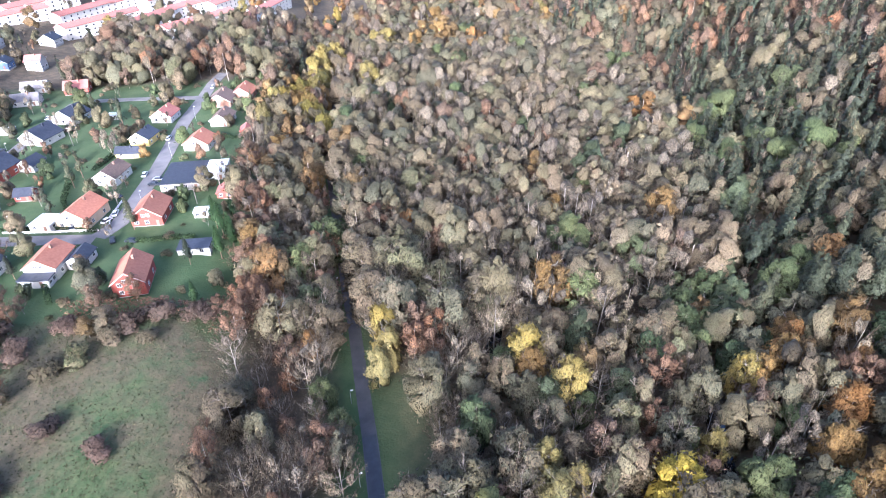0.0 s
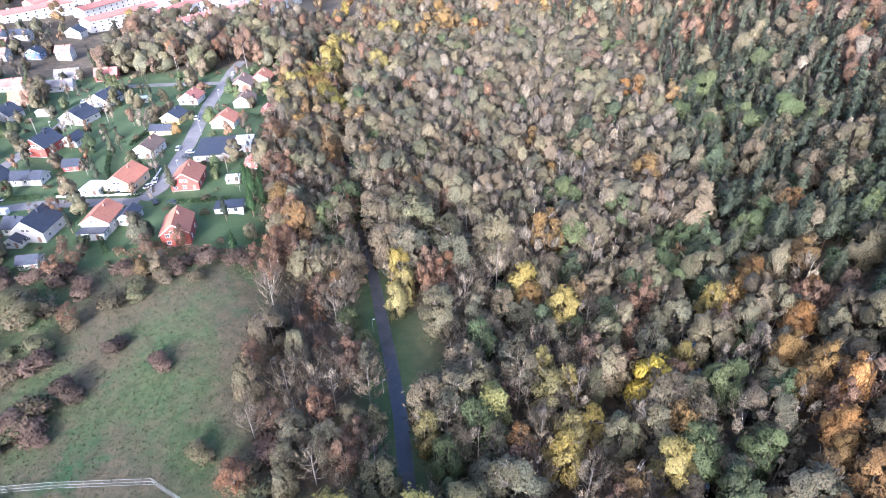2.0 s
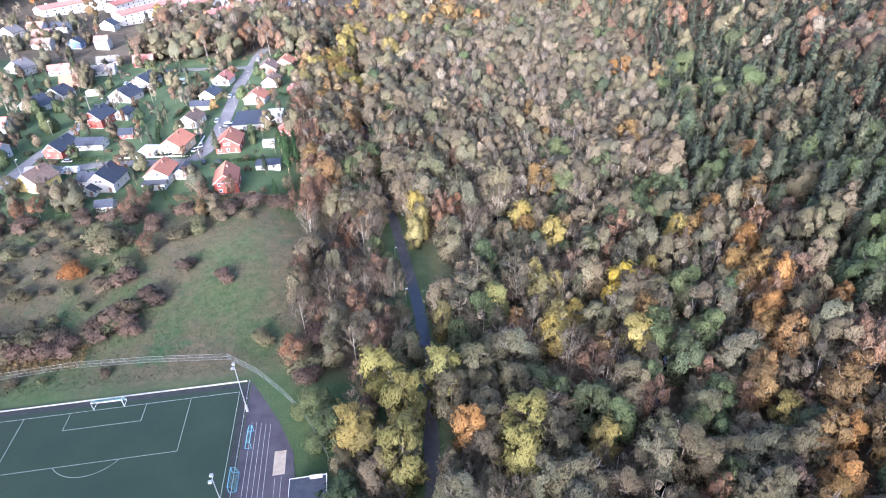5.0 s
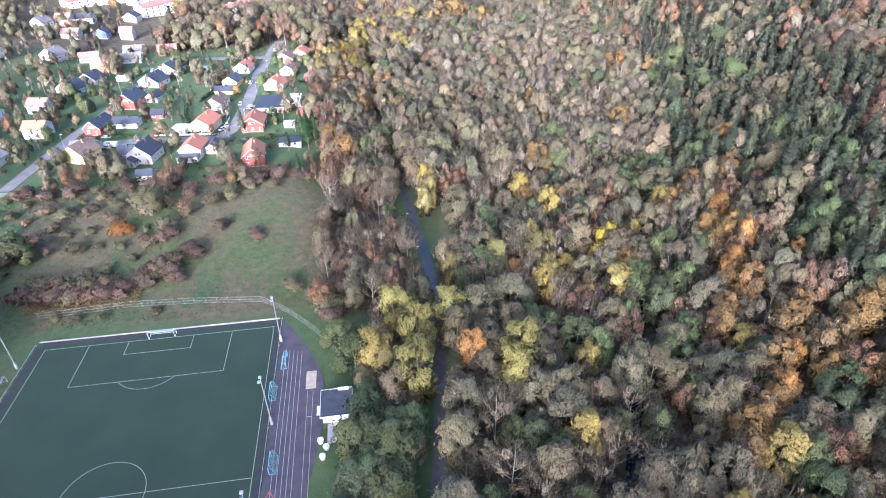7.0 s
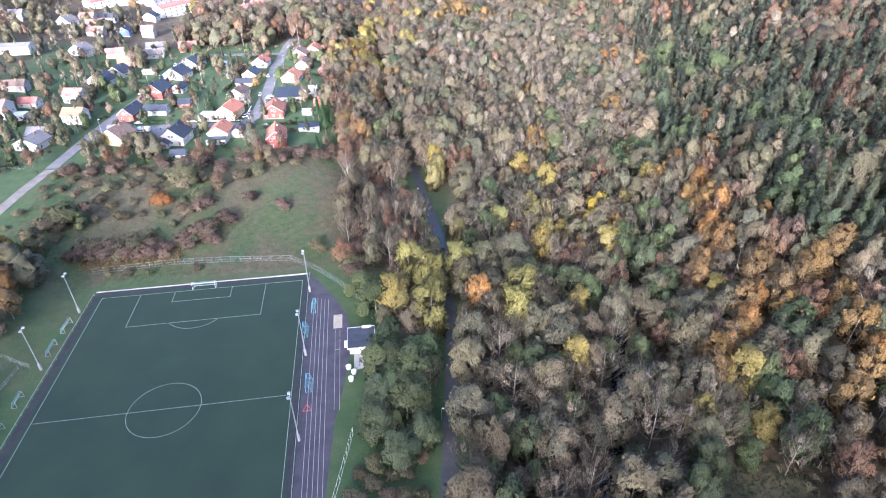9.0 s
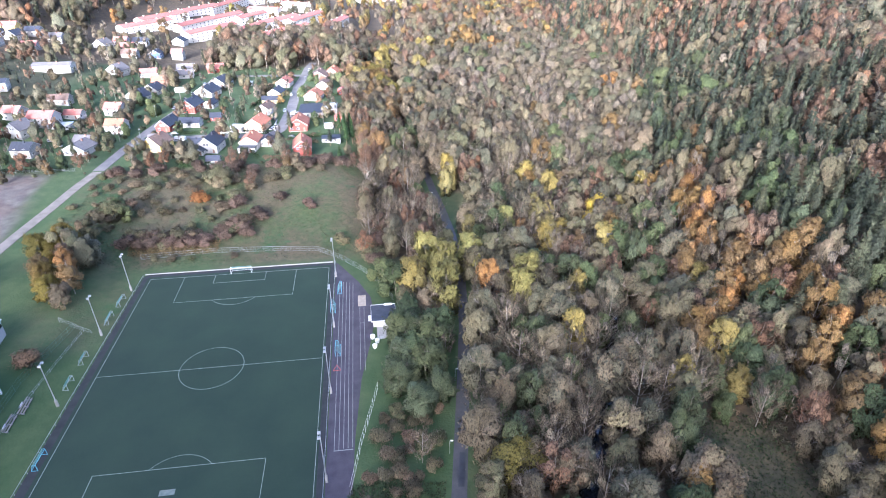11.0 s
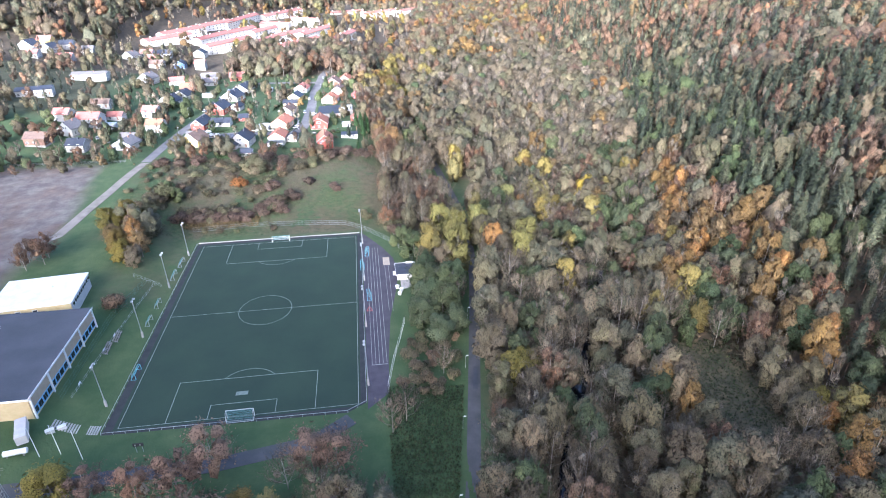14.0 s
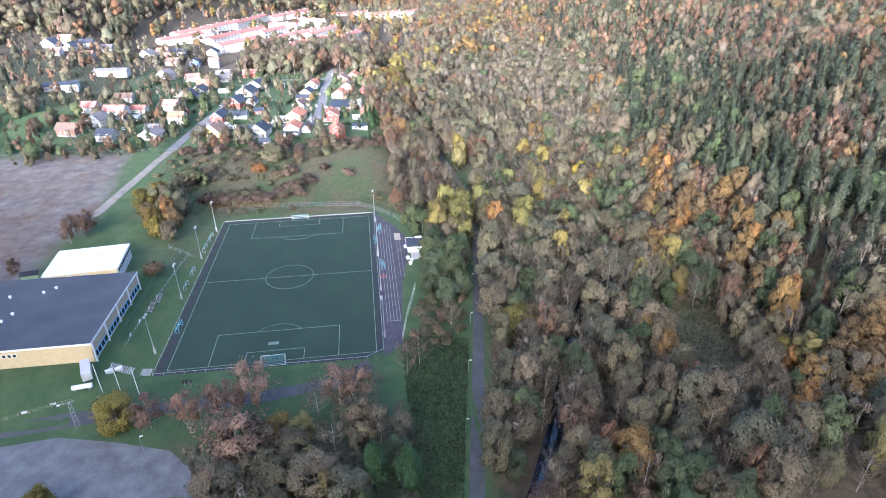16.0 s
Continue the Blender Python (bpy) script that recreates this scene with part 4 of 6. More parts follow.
# running lanes
track = tagged(new("sprint_track"), "dark grey sprint track with white lane lines", "track", kind="structure")
bm = prism(bmesh.new(), [(-51.4, -66), (-45.0, -60), (-44.4, -44), (-42.5, -22), (-39.6, -6), (-37.6, 8), (-39, 20), (-43, 30), (-49, 41), (-51.4, 45)], -0.8, 0.05)
part("surface", bm, M_TRACK, track)
for i in range(5):
    x = -49.6 + i * 1.15
    part("lane_line", boxed(x - 0.06, x + 0.06, -47 + i * 0.2, 31 - i * 0.4, 0, 0.062), M_LINE, track)
for x in (-42.7, -41.3):
    part("lane_line", boxed(x - 0.05, x + 0.05, -18, 14, 0, 0.062), M_LINE, track)
part("lane_line", boxed(-49.7, -44.9, -47.1, -46.9, 0, 0.061), M_LINE, track)
part("lane_line", boxed(-42.7, -41.3, 4.9, 5.1, 0, 0.061), M_LINE, track)
part("sand_pit", boxed(-43.3, -40.6, 14.5, 21, 0, 0.066), surface("sand", (0.3, 0.25, 0.19), (0.42, 0.36, 0.28), 0.8), track, "pale sand pit")

# ---------------------------------------------------------------- houses
PAINT = {
    "white": surface("white_house_paint", (0.43, 0.42, 0.4), (0.54, 0.53, 0.51), 0.5, 0.75, vary=0.06),
    "red": surface("falu_red_paint", (0.24, 0.05, 0.035), (0.31, 0.075, 0.055), 0.5, 0.85, vary=0.1),
    "yellow": surface("yellow_house_paint", (0.55, 0.42, 0.14), (0.64, 0.5, 0.2), 0.5, 0.8),
    "beige": surface("beige_render", (0.55, 0.42, 0.27), (0.64, 0.5, 0.34), 0.5, 0.85),
    "brick": surface("brown_brick", (0.2, 0.11, 0.08), (0.29, 0.17, 0.12), 1.5, 0.9, vary=0.15),
    "grey": surface("grey_boarding", (0.3, 0.28, 0.26), (0.42, 0.4, 0.37), 0.6, 0.85),
    "blue": surface("blue_boarding", (0.06, 0.1, 0.2), (0.1, 0.15, 0.27), 0.6, 0.8),
}
ROOF = {
    "tile": surface("orange_clay_tiles", (0.3, 0.115, 0.07), (0.4, 0.17, 0.105), 1.2, 0.85, bump=0.4, vary=0.12),
    "redtile": surface("red_clay_tiles", (0.3, 0.11, 0.09), (0.38, 0.16, 0.13), 1.2, 0.85, bump=0.4, vary=0.12),
    "navy": surface("dark_slate_sheet", (0.022, 0.026, 0.04), (0.045, 0.05, 0.068), 1.0, 0.6, vary=0.15),
    "brown": surface("brown_roof_tiles", (0.11, 0.075, 0.06), (0.18, 0.125, 0.1), 1.2, 0.85, bump=0.4, vary=0.15),
    "grey": surface("grey_roof_tiles", (0.10, 0.095, 0.1), (0.17, 0.16, 0.165), 1.2, 0.8, bump=0.4, vary=0.15),
    "white": surface("pale_roof_felt", (0.5, 0.52, 0.53), (0.66, 0.68, 0.69), 0.3, 0.7),
}
CACHE = {}


def window(parent, x, y, z, w, h, side, frame_mat=None):
    """A framed window set into a wall; side: the turn of the wall in degrees (0 faces -y)."""
    key = (w, h)
    if key not in CACHE:
        bm = bmesh.new()
        for b in ((-w / 2 - 0.09, w / 2 + 0.09, -h / 2 - 0.09, -h / 2), (-w / 2 - 0.09, w / 2 + 0.09, h / 2, h / 2 + 0.09), (-w / 2 - 0.09, -w / 2, -h / 2, h / 2), (w / 2, w / 2 + 0.09, -h / 2, h / 2), (-0.035, 0.035, -h / 2, h / 2)):
            box(bm, b[0], b[1], -0.07, 0.05, b[2], b[3])
        CACHE[key] = (done(bm, "window_frame", M_WHITE), done(boxed(-w / 2, w / 2, -0.025, 0.03, -h / 2, h / 2), "pane", M_GLASS))
    f = part("window", CACHE[key][0], None, parent, at=pose(x, y, z, 0, 0, side))
    part("pane", CACHE[key][1], None, f)
    return f


HOUSES = []


def house(x, y, w, d, h, wall, roof, axis_y=True, turn=0.0, rise=None, label="", rows=1, chimney=True, detail=2, name="house"):
    """x, y: the middle of the front; w, d: width and depth; h: eaves; axis_y: whether the ridge runs away from the front."""
    cx, cy = x, y + d / 2
    z = min(tz(cx + p * w / 2, cy + q * d / 2) for p in (-1, 1) for q in (-1, 1))
    zmax = max(tz(cx + p * w / 2, cy + q * d / 2) for p in (-1, 1) for q in (-1, 1))
    base = max(z, zmax - 0.6)
    top = tagged(new(name), label or f"{wall} house with a {roof} roof in a garden", name if name != "house" else "house", "houses of the estate" if name == "house" else "")
    top.matrix_basis = pose(cx, cy, base, 0, 0, turn)
    KEEP_OFF.append((cx, cy, max(w, d) / 2 + 2.5))
    HOUSES.append((cx, cy, max(w, d)))
    W, D = (w / 2, d / 2)
    a, b = (W, D) if axis_y else (D, W)      # a: half span across the ridge
    rise = (a * 0.62) if rise is None else rise
    flat = rise < 0.1

    def put(u, v, zz):
        return (u, v, zz) if axis_y else (v, -u, zz)
    bm = bmesh.new()
    prof = [(-a, 0.25), (a, 0.25), (a, h)] + ([] if flat else [(0, h + rise)]) + [(-a, h)]
    ends = [[bm.verts.new(put(u, s * b, zz)) for u, zz in prof] for s in (-1, 1)]
    bm.faces.new(ends[0])
    bm.faces.new(ends[1][::-1])
    for i in range(len(prof)):
        j = (i + 1) % len(prof)
        bm.faces.new((ends[0][i], ends[1][i], ends[1][j], ends[0][j]))
    part("wall", bm, PAINT[wall], top)
    part("plinth", boxed(-W + 0.05, W - 0.05, -D + 0.05, D - 0.05, -1.6, 0.3), M_CONCRETE, top)
    o = 0.45
    if flat:
        part("roof", boxed(-W - 0.2, W + 0.2, -D - 0.2, D + 0.2, h - 0.05, h + 0.28, 0.04), ROOF[roof], top)
    else:
        sl = rise / a
        for s in (-1, 1):
            bm = bmesh.new()
            low, high = (s * (a + o), h - o * sl), (0.0, h + rise)
            pts = [(low[0], low[1] + 0.06), (high[0], high[1] + 0.06), (high[0], high[1] + 0.28), (low[0], low[1] + 0.24)]
            e2 = [[bm.verts.new(put(u, q * (b + o), zz)) for u, zz in pts] for q in (-1, 1)]
            bm.faces.new(e2[0])
            bm.faces.new(e2[1][::-1])
            for i in range(4):
                bm.faces.new((e2[0][i], e2[1][i], e2[1][(i + 1) % 4], e2[0][(i + 1) % 4]))
            part("roof", bm, ROOF[roof], top)
            if detail > 1:
                for q in (-1, 1):
                    bm = bmesh.new()
                    pp = [(low[0], low[1] - 0.08), (0, high[1] - 0.08), (0, high[1] + 0.1), (low[0], low[1] + 0.1)]
                    ee = [[bm.verts.new(put(u, q * (b + o) + r, zz)) for u, zz in pp] for r in (-0.04, 0.04)]
                    bm.faces.new(ee[0])
                    bm.faces.new(ee[1][::-1])
                    for i in range(4):
                        bm.faces.new((ee[0][i], ee[1][i], ee[1][(i + 1) % 4], ee[0][(i + 1) % 4]))
                    part("bargeboard", bm, M_WHITE, top)
        if chimney:
            cp = put(a * 0.18, b * 0.25, 0)
            part("chimney", boxed(cp[0] - 0.35, cp[0] + 0.35, cp[1] - 0.35, cp[1] + 0.35, h + rise * 0.5, h + rise + 0.8, 0.03), PAINT["brick"] if roof != "navy" else ROOF["navy"], top)
    if detail:
        k = max(2, int(w / 3.4))
        for r in range(rows):
            zz = 1.75 + r * 2.6
            for i in range(k):
                if r == 0 and i == k - 1 and detail > 1:
                    continue
                window(top, -W + (i + 0.5) * w / k, -D, zz, 1.15, 1.2, 0)
        if detail > 1:
            part("door", boxed(W - w / k * 0.5 - 0.5, W - w / k * 0.5 + 0.5, -D - 0.06, -D + 0.05, 0.3, 2.35, 0.02), PAINT["brick"], top, "dark panelled front door")
        for i in range(2):
            window(top, W, -D + (i + 0.5) * d / 2, 1.75, 1.15, 1.2, 90)
        if axis_y and not flat and rise > 2 and w > 7:
            for q in (-0.8, 0.8):
                window(top, q, -D, h + 0.55, 1.0, 1.05, 0)
    return top


house(-70.5, 141, 9, 13, 4.9, "red", "tile", label="red wooden house with white trim and orange tiles", rows=2, rise=3.4, turn=4)
house(-98.5, 154, 9.5, 12, 4.3, "white", "tile", label="white house with an orange tiled roof", turn=-6)
house(-99.5, 149.8, 9, 4, 2.7, "white", "navy", False, label="white glazed veranda with a dark roof", rise=0, name="veranda", turn=-6)
house(-90.3, 158, 5.5, 8, 3.0, "white", "navy", label="white annexe with a dark blue roof", chimney=False, turn=-6, name="annexe")
house(-119, 152, 11, 12, 4.2, "white", "navy", label="large white house with a dark slate roof", turn=-10, rise=4.2)
house(-127.5, 158, 6, 8, 2.9, "white", "navy", False, label="white garage with a dark roof", name="garage", turn=-10)
house(-123.5, 149, 5, 4, 2.6, "white", "navy", label="white garden porch with a dark roof", chimney=False, name="porch", turn=-10)
house(-113.7, 135, 6, 5, 2.4, "white", "navy", False, label="small white garden shed with a dark roof", name="shed", chimney=False)
house(-148, 164, 10, 10, 3.2, "grey", "grey", False, label="low grey house with a grey roof")
house(-75.5, 182, 10.5, 13, 3.8, "red", "tile", label="red house with orange tiles and white windows", turn=-2, rise=3.6)
house(-99.4, 184, 11, 14, 4.0, "beige", "tile", label="beige rendered house with an orange tiled roof", turn=-12, rise=3.4)
house(-110.5, 184, 7.5, 8, 2.6, "white", "white", False, rise=0, label="white garage with a flat roof", name="garage", turn=-12)
house(-151, 191, 8.5, 13, 3.6, "red", "navy", label="red house with a dark blue roof", turn=-14, rise=3.4)
house(-139.5, 198, 12, 7, 2.8, "white", "navy", False, label="white extension with a dark roof", name="annexe", turn=-6)
house(-146, 227, 10, 13, 4.4, "red", "navy", label="tall red house with a dark blue roof", rows=2, turn=-14, rise=4)
house(-136, 236, 7, 8, 3.0, "white", "navy", label="white glazed extension of a house", name="annexe", turn=-14, chimney=False)
house(-127, 209, 6, 6, 2.4, "red", "navy", False, label="small red shed with a dark blue roof", name="shed", chimney=False)
house(-99, 217, 9, 12, 3.6, "white", "brown", label="white house with a brown tiled roof", turn=-12)
house(-70, 208, 15, 20, 3.0, "grey", "navy", rise=0, label="flat-roofed house with black felt", chimney=False)
house(-58.5, 216, 8, 12, 3.5, "white", "white", rise=0, label="white wing with a flat roof", name="annexe", turn=0)
house(-58.4, 185, 5, 4, 2.4, "white", "white", rise=0, label="small white garden shed with a flat roof", name="shed", detail=1)
house(-56.4, 161, 10, 6, 2.6, "white", "navy", rise=0, label="white shed with a dark felt roof", name="shed", detail=1)
house(-52.5, 200, 6, 6, 2.5, "red", "redtile", label="red garden shed with a red roof", name="shed", detail=1, chimney=False)
house(-70.6, 246, 11, 11, 3.2, "white", "tile", label="white house with an orange roof", turn=-10)
house(-96.6, 256, 9, 10, 3.5, "yellow", "navy", label="yellow house with a dark roof", turn=-14)
house(-99, 243, 10, 6, 2.5, "yellow", "navy", False, label="low yellow garage with a dark roof", name="garage", turn=-5)
house(-94, 284, 10, 11, 3.3, "white", "redtile", label="white house with a reddish roof", turn=-10)
house(-144, 265, 13, 12, 3.3, "white", "navy", label="white villa with a dark roof", turn=-20)
house(-140, 290, 12, 13, 3.3, "white", "navy", label="white villa with a dark roof", turn=-18)
house(-65, 274, 9, 12, 3.2, "white", "brown", label="white house with a brown roof", turn=-8)
house(-70, 302, 12, 14, 3.0, "brick", "brown", label="brown brick bungalow with a brown roof", turn=-5)
house(-60, 313, 11, 13, 3.2, "brick", "tile", label="brick house with an orange roof", turn=-8)
house(-52, 262, 6, 7, 2.6, "red", "redtile", label="small red wooden outbuilding in a garden", name="shed", detail=1, chimney=False)
house(-153, 338, 12, 10, 3.4, "red", "redtile", False, label="red house with a red tiled roof", turn=8)
house(-177, 344, 13, 9, 3.0, "white", "grey", False, label="white bungalow with a grey roof", turn=8)
house(-173, 322, 13, 9, 3.0, "white", "grey", False, label="white bungalow with a grey roof", turn=8)
house(-194, 389, 9, 9, 6.0, "white", "redtile", False, label="tall white house with a red roof", rows=2)
house(-206, 444, 11, 10, 4.0, "white", "navy", label="white house with a dark roof", turn=-10)
house(-235, 427, 12, 9, 3.4, "white", "navy", False, label="white house with a dark roof")
house(-211, 386, 9, 9, 4.0, "blue", "navy", label="blue boarded house with a dark roof")
house(-249, 421, 11, 9, 3.5, "white", "redtile", False, label="white house with a red roof")
house(-238, 402, 11, 9, 3.5, "brick", "redtile", False, label="brick house with a red roof")
house(-188, 259, 13, 11, 3.2, "white", "navy", label="white villa with a dark roof", turn=-24)
house(-183, 277, 12, 10, 3.2, "white", "navy", label="white villa with a dark roof", turn=-18)
house(-186, 302, 10, 10, 3.2, "brick", "tile", False, label="brick house with an orange roof", turn=12)
house(-199, 323, 12, 9, 3.2, "white", "redtile", False, label="white house with a red roof", turn=12)
house(-165, 281, 8, 4, 2.5, "white", "white", rise=0, label="white garage with a flat roof", name="garage", detail=1)
house(-120, 293, 5, 4, 2.4, "white", "white", rise=0, label="white garden shed with a flat roof", name="shed", detail=1)
house(-237, 204, 10, 9, 4.6, "white", "redtile", False, label="white house with a red roof", rows=2, turn=-10)
house(-219, 197, 14, 10, 5.0, "white", "redtile", False, label="large white house with a red roof", rows=2, turn=-8)
house(-209.5, 214, 10, 7, 3.0, "white", "redtile", False, label="small white house with a red roof", turn=-8)
house(-207, 196, 6, 6, 3.0, "white", "white", rise=0, label="white garage with a flat roof", name="garage", detail=1)
house(-224, 180, 9, 10, 4.4, "white", "grey", label="white house with a steep grey roof", turn=-20, rise=4)
house(-211, 155, 10, 9, 4.4, "grey", "navy", False, label="dark house with a white veranda", turn=-8, rows=2)
house(-236, 164, 12, 9, 4.2, "brick", "brown", False, label="brown brick house with a hipped brown roof", turn=-8)
house(-186, 157, 12, 11, 3.4, "white", "grey", label="white house with a grey tiled roof", turn=-14, rise=3)
house(-188, 171, 10, 8, 3.0, "white", "grey", False, label="white house with a grey roof", turn=-10)
house(-178.5, 191, 10, 9, 5.0, "white", "tile", False, label="white house with an orange roof and dormer", rows=2, turn=-6)
house(-191, 226, 10, 9, 5.0, "white", "redtile", False, label="white house with a red roof", rows=2, turn=-10)
house(-147, 157, 11, 11, 4.2, "yellow", "brown", label="yellow house with a brown roof", turn=-22, rise=4)
house(-227, 239, 12, 8, 3.2, "grey", "brown", False, label="grey house with a brown roof")
house(-259, 310, 26, 10, 4.0, "white", "grey", False, label="long low white building with a grey roof", rise=1.5)
house(-274, 251, 22, 12, 4.0, "white", "navy", False, label="long white building with a dark roof", rise=1.5, turn=15)
house(-220, 321, 13, 10, 3.6, "white", "grey", label="white house with a grey roof", turn=-20)
house(-338, 393, 14, 10, 4, "white", "navy", label="white villa on the slope with a dark roof", turn=-20)
house(-321, 393, 12, 10, 4, "white", "navy", label="white villa on the slope with a dark roof", turn=-20)
house(-335, 418, 12, 10, 4, "yellow", "redtile", False, label="yellow villa with a red roof on the slope")
house(-315, 413, 12, 10, 4, "white", "navy", False, label="white villa with a dark roof on the slope")
house(-294, 403, 11, 10, 4, "white", "grey", False, label="white villa with a grey roof on the slope")
house(-300, 369, 13, 9, 3.4, "white", "redtile", False, label="white house with a red roof")
house(-326, 370, 11, 9, 3.4, "white", "redtile", False, label="white house with a red roof")
house(-257, 400, 12, 10, 3.6, "white", "grey", label="white house with a grey roof", turn=-25)
house(-229, 378, 12, 9, 3.6, "grey", "brown", False, label="grey house with a brown roof")

# ---------------------------------------------------------------- apartment blocks beyond the estate
M_RENDER = surface("white_apartment_render", (0.62, 0.59, 0.54), (0.72, 0.69, 0.64), 0.2, 0.8)
APT_WIN = (done(boxed(-0.85, 0.85, -0.06, 0.04, -0.75, 0.75), "window", M_WHITE), done(boxed(-0.72, 0.72, -0.09, -0.05, -0.6, 0.6), "pane", M_GLASS))
APT_BAL = {}


def apartment_block(x0, y0, x1, y1, floors=3, depth=11.0):
    ln, an = math.hypot(x1 - x0, y1 - y0), math.degrees(math.atan2(y1 - y0, x1 - x0))
    z = min(tz(x0, y0), tz(x1, y1))
    h = floors * 2.9 + 0.9
    top = tagged(new("apartment_block"), "long white apartment block with a red pitched roof", "apartment block", "white apartment blocks")
    top.matrix_basis = pose(x0, y0, z, 0, 0, an)
    KEEP_OFF.extend((x0 + (x1 - x0) * k / 4, y0 + (y1 - y0) * k / 4, 15) for k in range(5))
    bm = bmesh.new()
    prof = [(0, -3), (depth, -3), (depth, h), (depth / 2, h + 2.3), (0, h)]
    e = [[bm.verts.new((u, v, w)) for v, w in prof] for u in (0, ln)]
    bm.faces.new(e[0])
    bm.faces.new(e[1][::-1])
    for i in range(5):
        j = (i + 1) % 5
        bm.faces.new((e[0][i], e[1][i], e[1][j], e[0][j]))
    part("wall", bm, M_RENDER, top)
    for a0, a1 in ((-0.6, depth / 2), (depth + 0.6, depth / 2)):
        bm = bmesh.new()
        lo = h - 0.6 * 2.3 / (depth / 2)
        q = [(a0, lo + 0.05), (a1, h + 2.35), (a1, h + 2.6), (a0, lo + 0.3)]
        e = [[bm.verts.new((u, v, w)) for v, w in q] for u in (-0.5, ln + 0.5)]
        bm.faces.new(e[0])
        bm.faces.new(e[1][::-1])
        for i in range(4):
            bm.faces.new((e[0][i], e[1][i], e[1][(i + 1) % 4], e[0][(i + 1) % 4]))
        part("roof", bm, ROOF["redtile"], top)
    k = max(3, int(ln / 6.5))
    for f in range(floors):
        for i in range(k):
            w = part("window", APT_WIN[0], None, top, at=pose((i + 0.5) * ln / k, -0.02, 1.9 + f * 2.9))
            part("pane", APT_WIN[1], None, w)
    for i in range(int(ln / 18) + 1):
        part("chimney", boxed(8 + i * 17, 9.2 + i * 17, depth / 2 - 0.5, depth / 2 + 0.5, h + 1.8, h + 3.4), M_RENDER, top)


apartment_block(-200, 462, -164, 519)
apartment_block(-215, 497, -194, 547)
apartment_block(-194, 547, -170, 593)
apartment_block(-155, 474, -136, 518)
apartment_block(-127, 447, -88, 503)
apartment_block(-139, 518, -105, 572)
apartment_block(-108, 530, -79, 596)
apartment_block(-75, 486, -49, 566)
apartment_block(-167, 555, -144, 600)
apartment_block(-259, 464, -226, 510)
apartment_block(-254, 503, -221, 557)
apartment_block(-234, 561, -203, 622)
apartment_block(-207, 609, -181, 701)
apartment_block(-172, 634, -135, 619)
apartment_block(-175, 711, -129, 795)
apartment_block(-138, 685, -104, 662)
apartment_block(-91, 803, -35, 822)
apartment_block(-35, 807, 20, 855)
apartment_block(29, 836, 117, 941)

# ---------------------------------------------------------------- sports hall, white hall, hut
ZH = 4.0
hall = tagged(new("sports_hall"), "large cream sports hall with a flat dark felt roof", "hall")
hall.matrix_basis = pose(0, 0, ZH)
M_CREAM = surface("cream_brick", (0.47, 0.38, 0.21), (0.55, 0.45, 0.27), 0.8, 0.85)
M_TAN = surface("tan_cladding", (0.36, 0.28, 0.19), (0.44, 0.35, 0.25), 0.6, 0.8)
M_FELT = surface("dark_roof_felt", (0.035, 0.04, 0.052), (0.06, 0.065, 0.08), 0.12, 0.75, fine=20)
M_BLUE = surface("light_blue_paint", (0.2, 0.4, 0.6), (0.3, 0.5, 0.68), 0.8, 0.6)
part("wall", boxed(-192, -139.5, -60.5, -18, -1.5, 6.5), M_CREAM, hall)
part("roof", boxed(-192.4, -139.0, -60.9, -17.6, 6.5, 6.85, 0.05), M_FELT, hall)
part("cladding", boxed(-139.5, -139.3, -60.3, -18.2, 2.9, 6.45), M_TAN, hall, "tan upper cladding")
part("fascia", boxed(-192.4, -138.9, -61.0, -60.85, 6.35, 6.95), M_WHITE, hall)
part("fascia", boxed(-139.05, -138.9, -60.85, -17.6, 6.4, 6.95), M_WHITE, hall)
for i in range(5):
    y = -60 + i * 10.4
    part("pilaster", boxed(-139.4, -138.95, y - 0.25, y + 0.25, -0.5, 6.45), M_WHITE, hall)
for i in range(16):
    y = -59 + i * 2.6
    w = part("window", boxed(-139.45, -139.2, y - 1.15, y + 1.15, 0.4, 2.8, 0.03), M_BLUE, hall, "light blue window frame")
    part("pane", boxed(-139.21, -139.15, y - 0.95, y - 0.05, 0.9, 2.65), M_GLASS, w)
    part("pane", boxed(-139.21, -139.15, y + 0.05, y + 0.95, 0.9, 2.65), M_GLASS, w)
for i in range(7):
    x = -170 + i * 1.5
    w = part("window", boxed(x - 0.55, x + 0.55, -60.62, -60.4, 3.9, 5.2), M_WHITE, hall)
    part("pane", boxed(x - 0.42, x + 0.42, -60.66, -60.6, 4.05, 5.05), M_GLASS, w)
for x, y in ((-163, -26), (-166, -28.5), (-170, -41), (-171.5, -45), (-176, -30)):
    bm = rod(bmesh.new(), (x, y, 6.8), (x, y, 7.5), 0.35, sides=10)
    rod(bm, (x, y, 7.5), (x, y, 7.75), 0.6, 0.25, sides=10)
    part("roof_vent", bm, M_WHITE, hall, "white round roof vent")
KEEP_OFF += [(-160, -40, 30), (-178, -40, 30), (-160, 2, 17), (-168, 2, 16), (-142, -30, 14), (-142, -52, 14)]

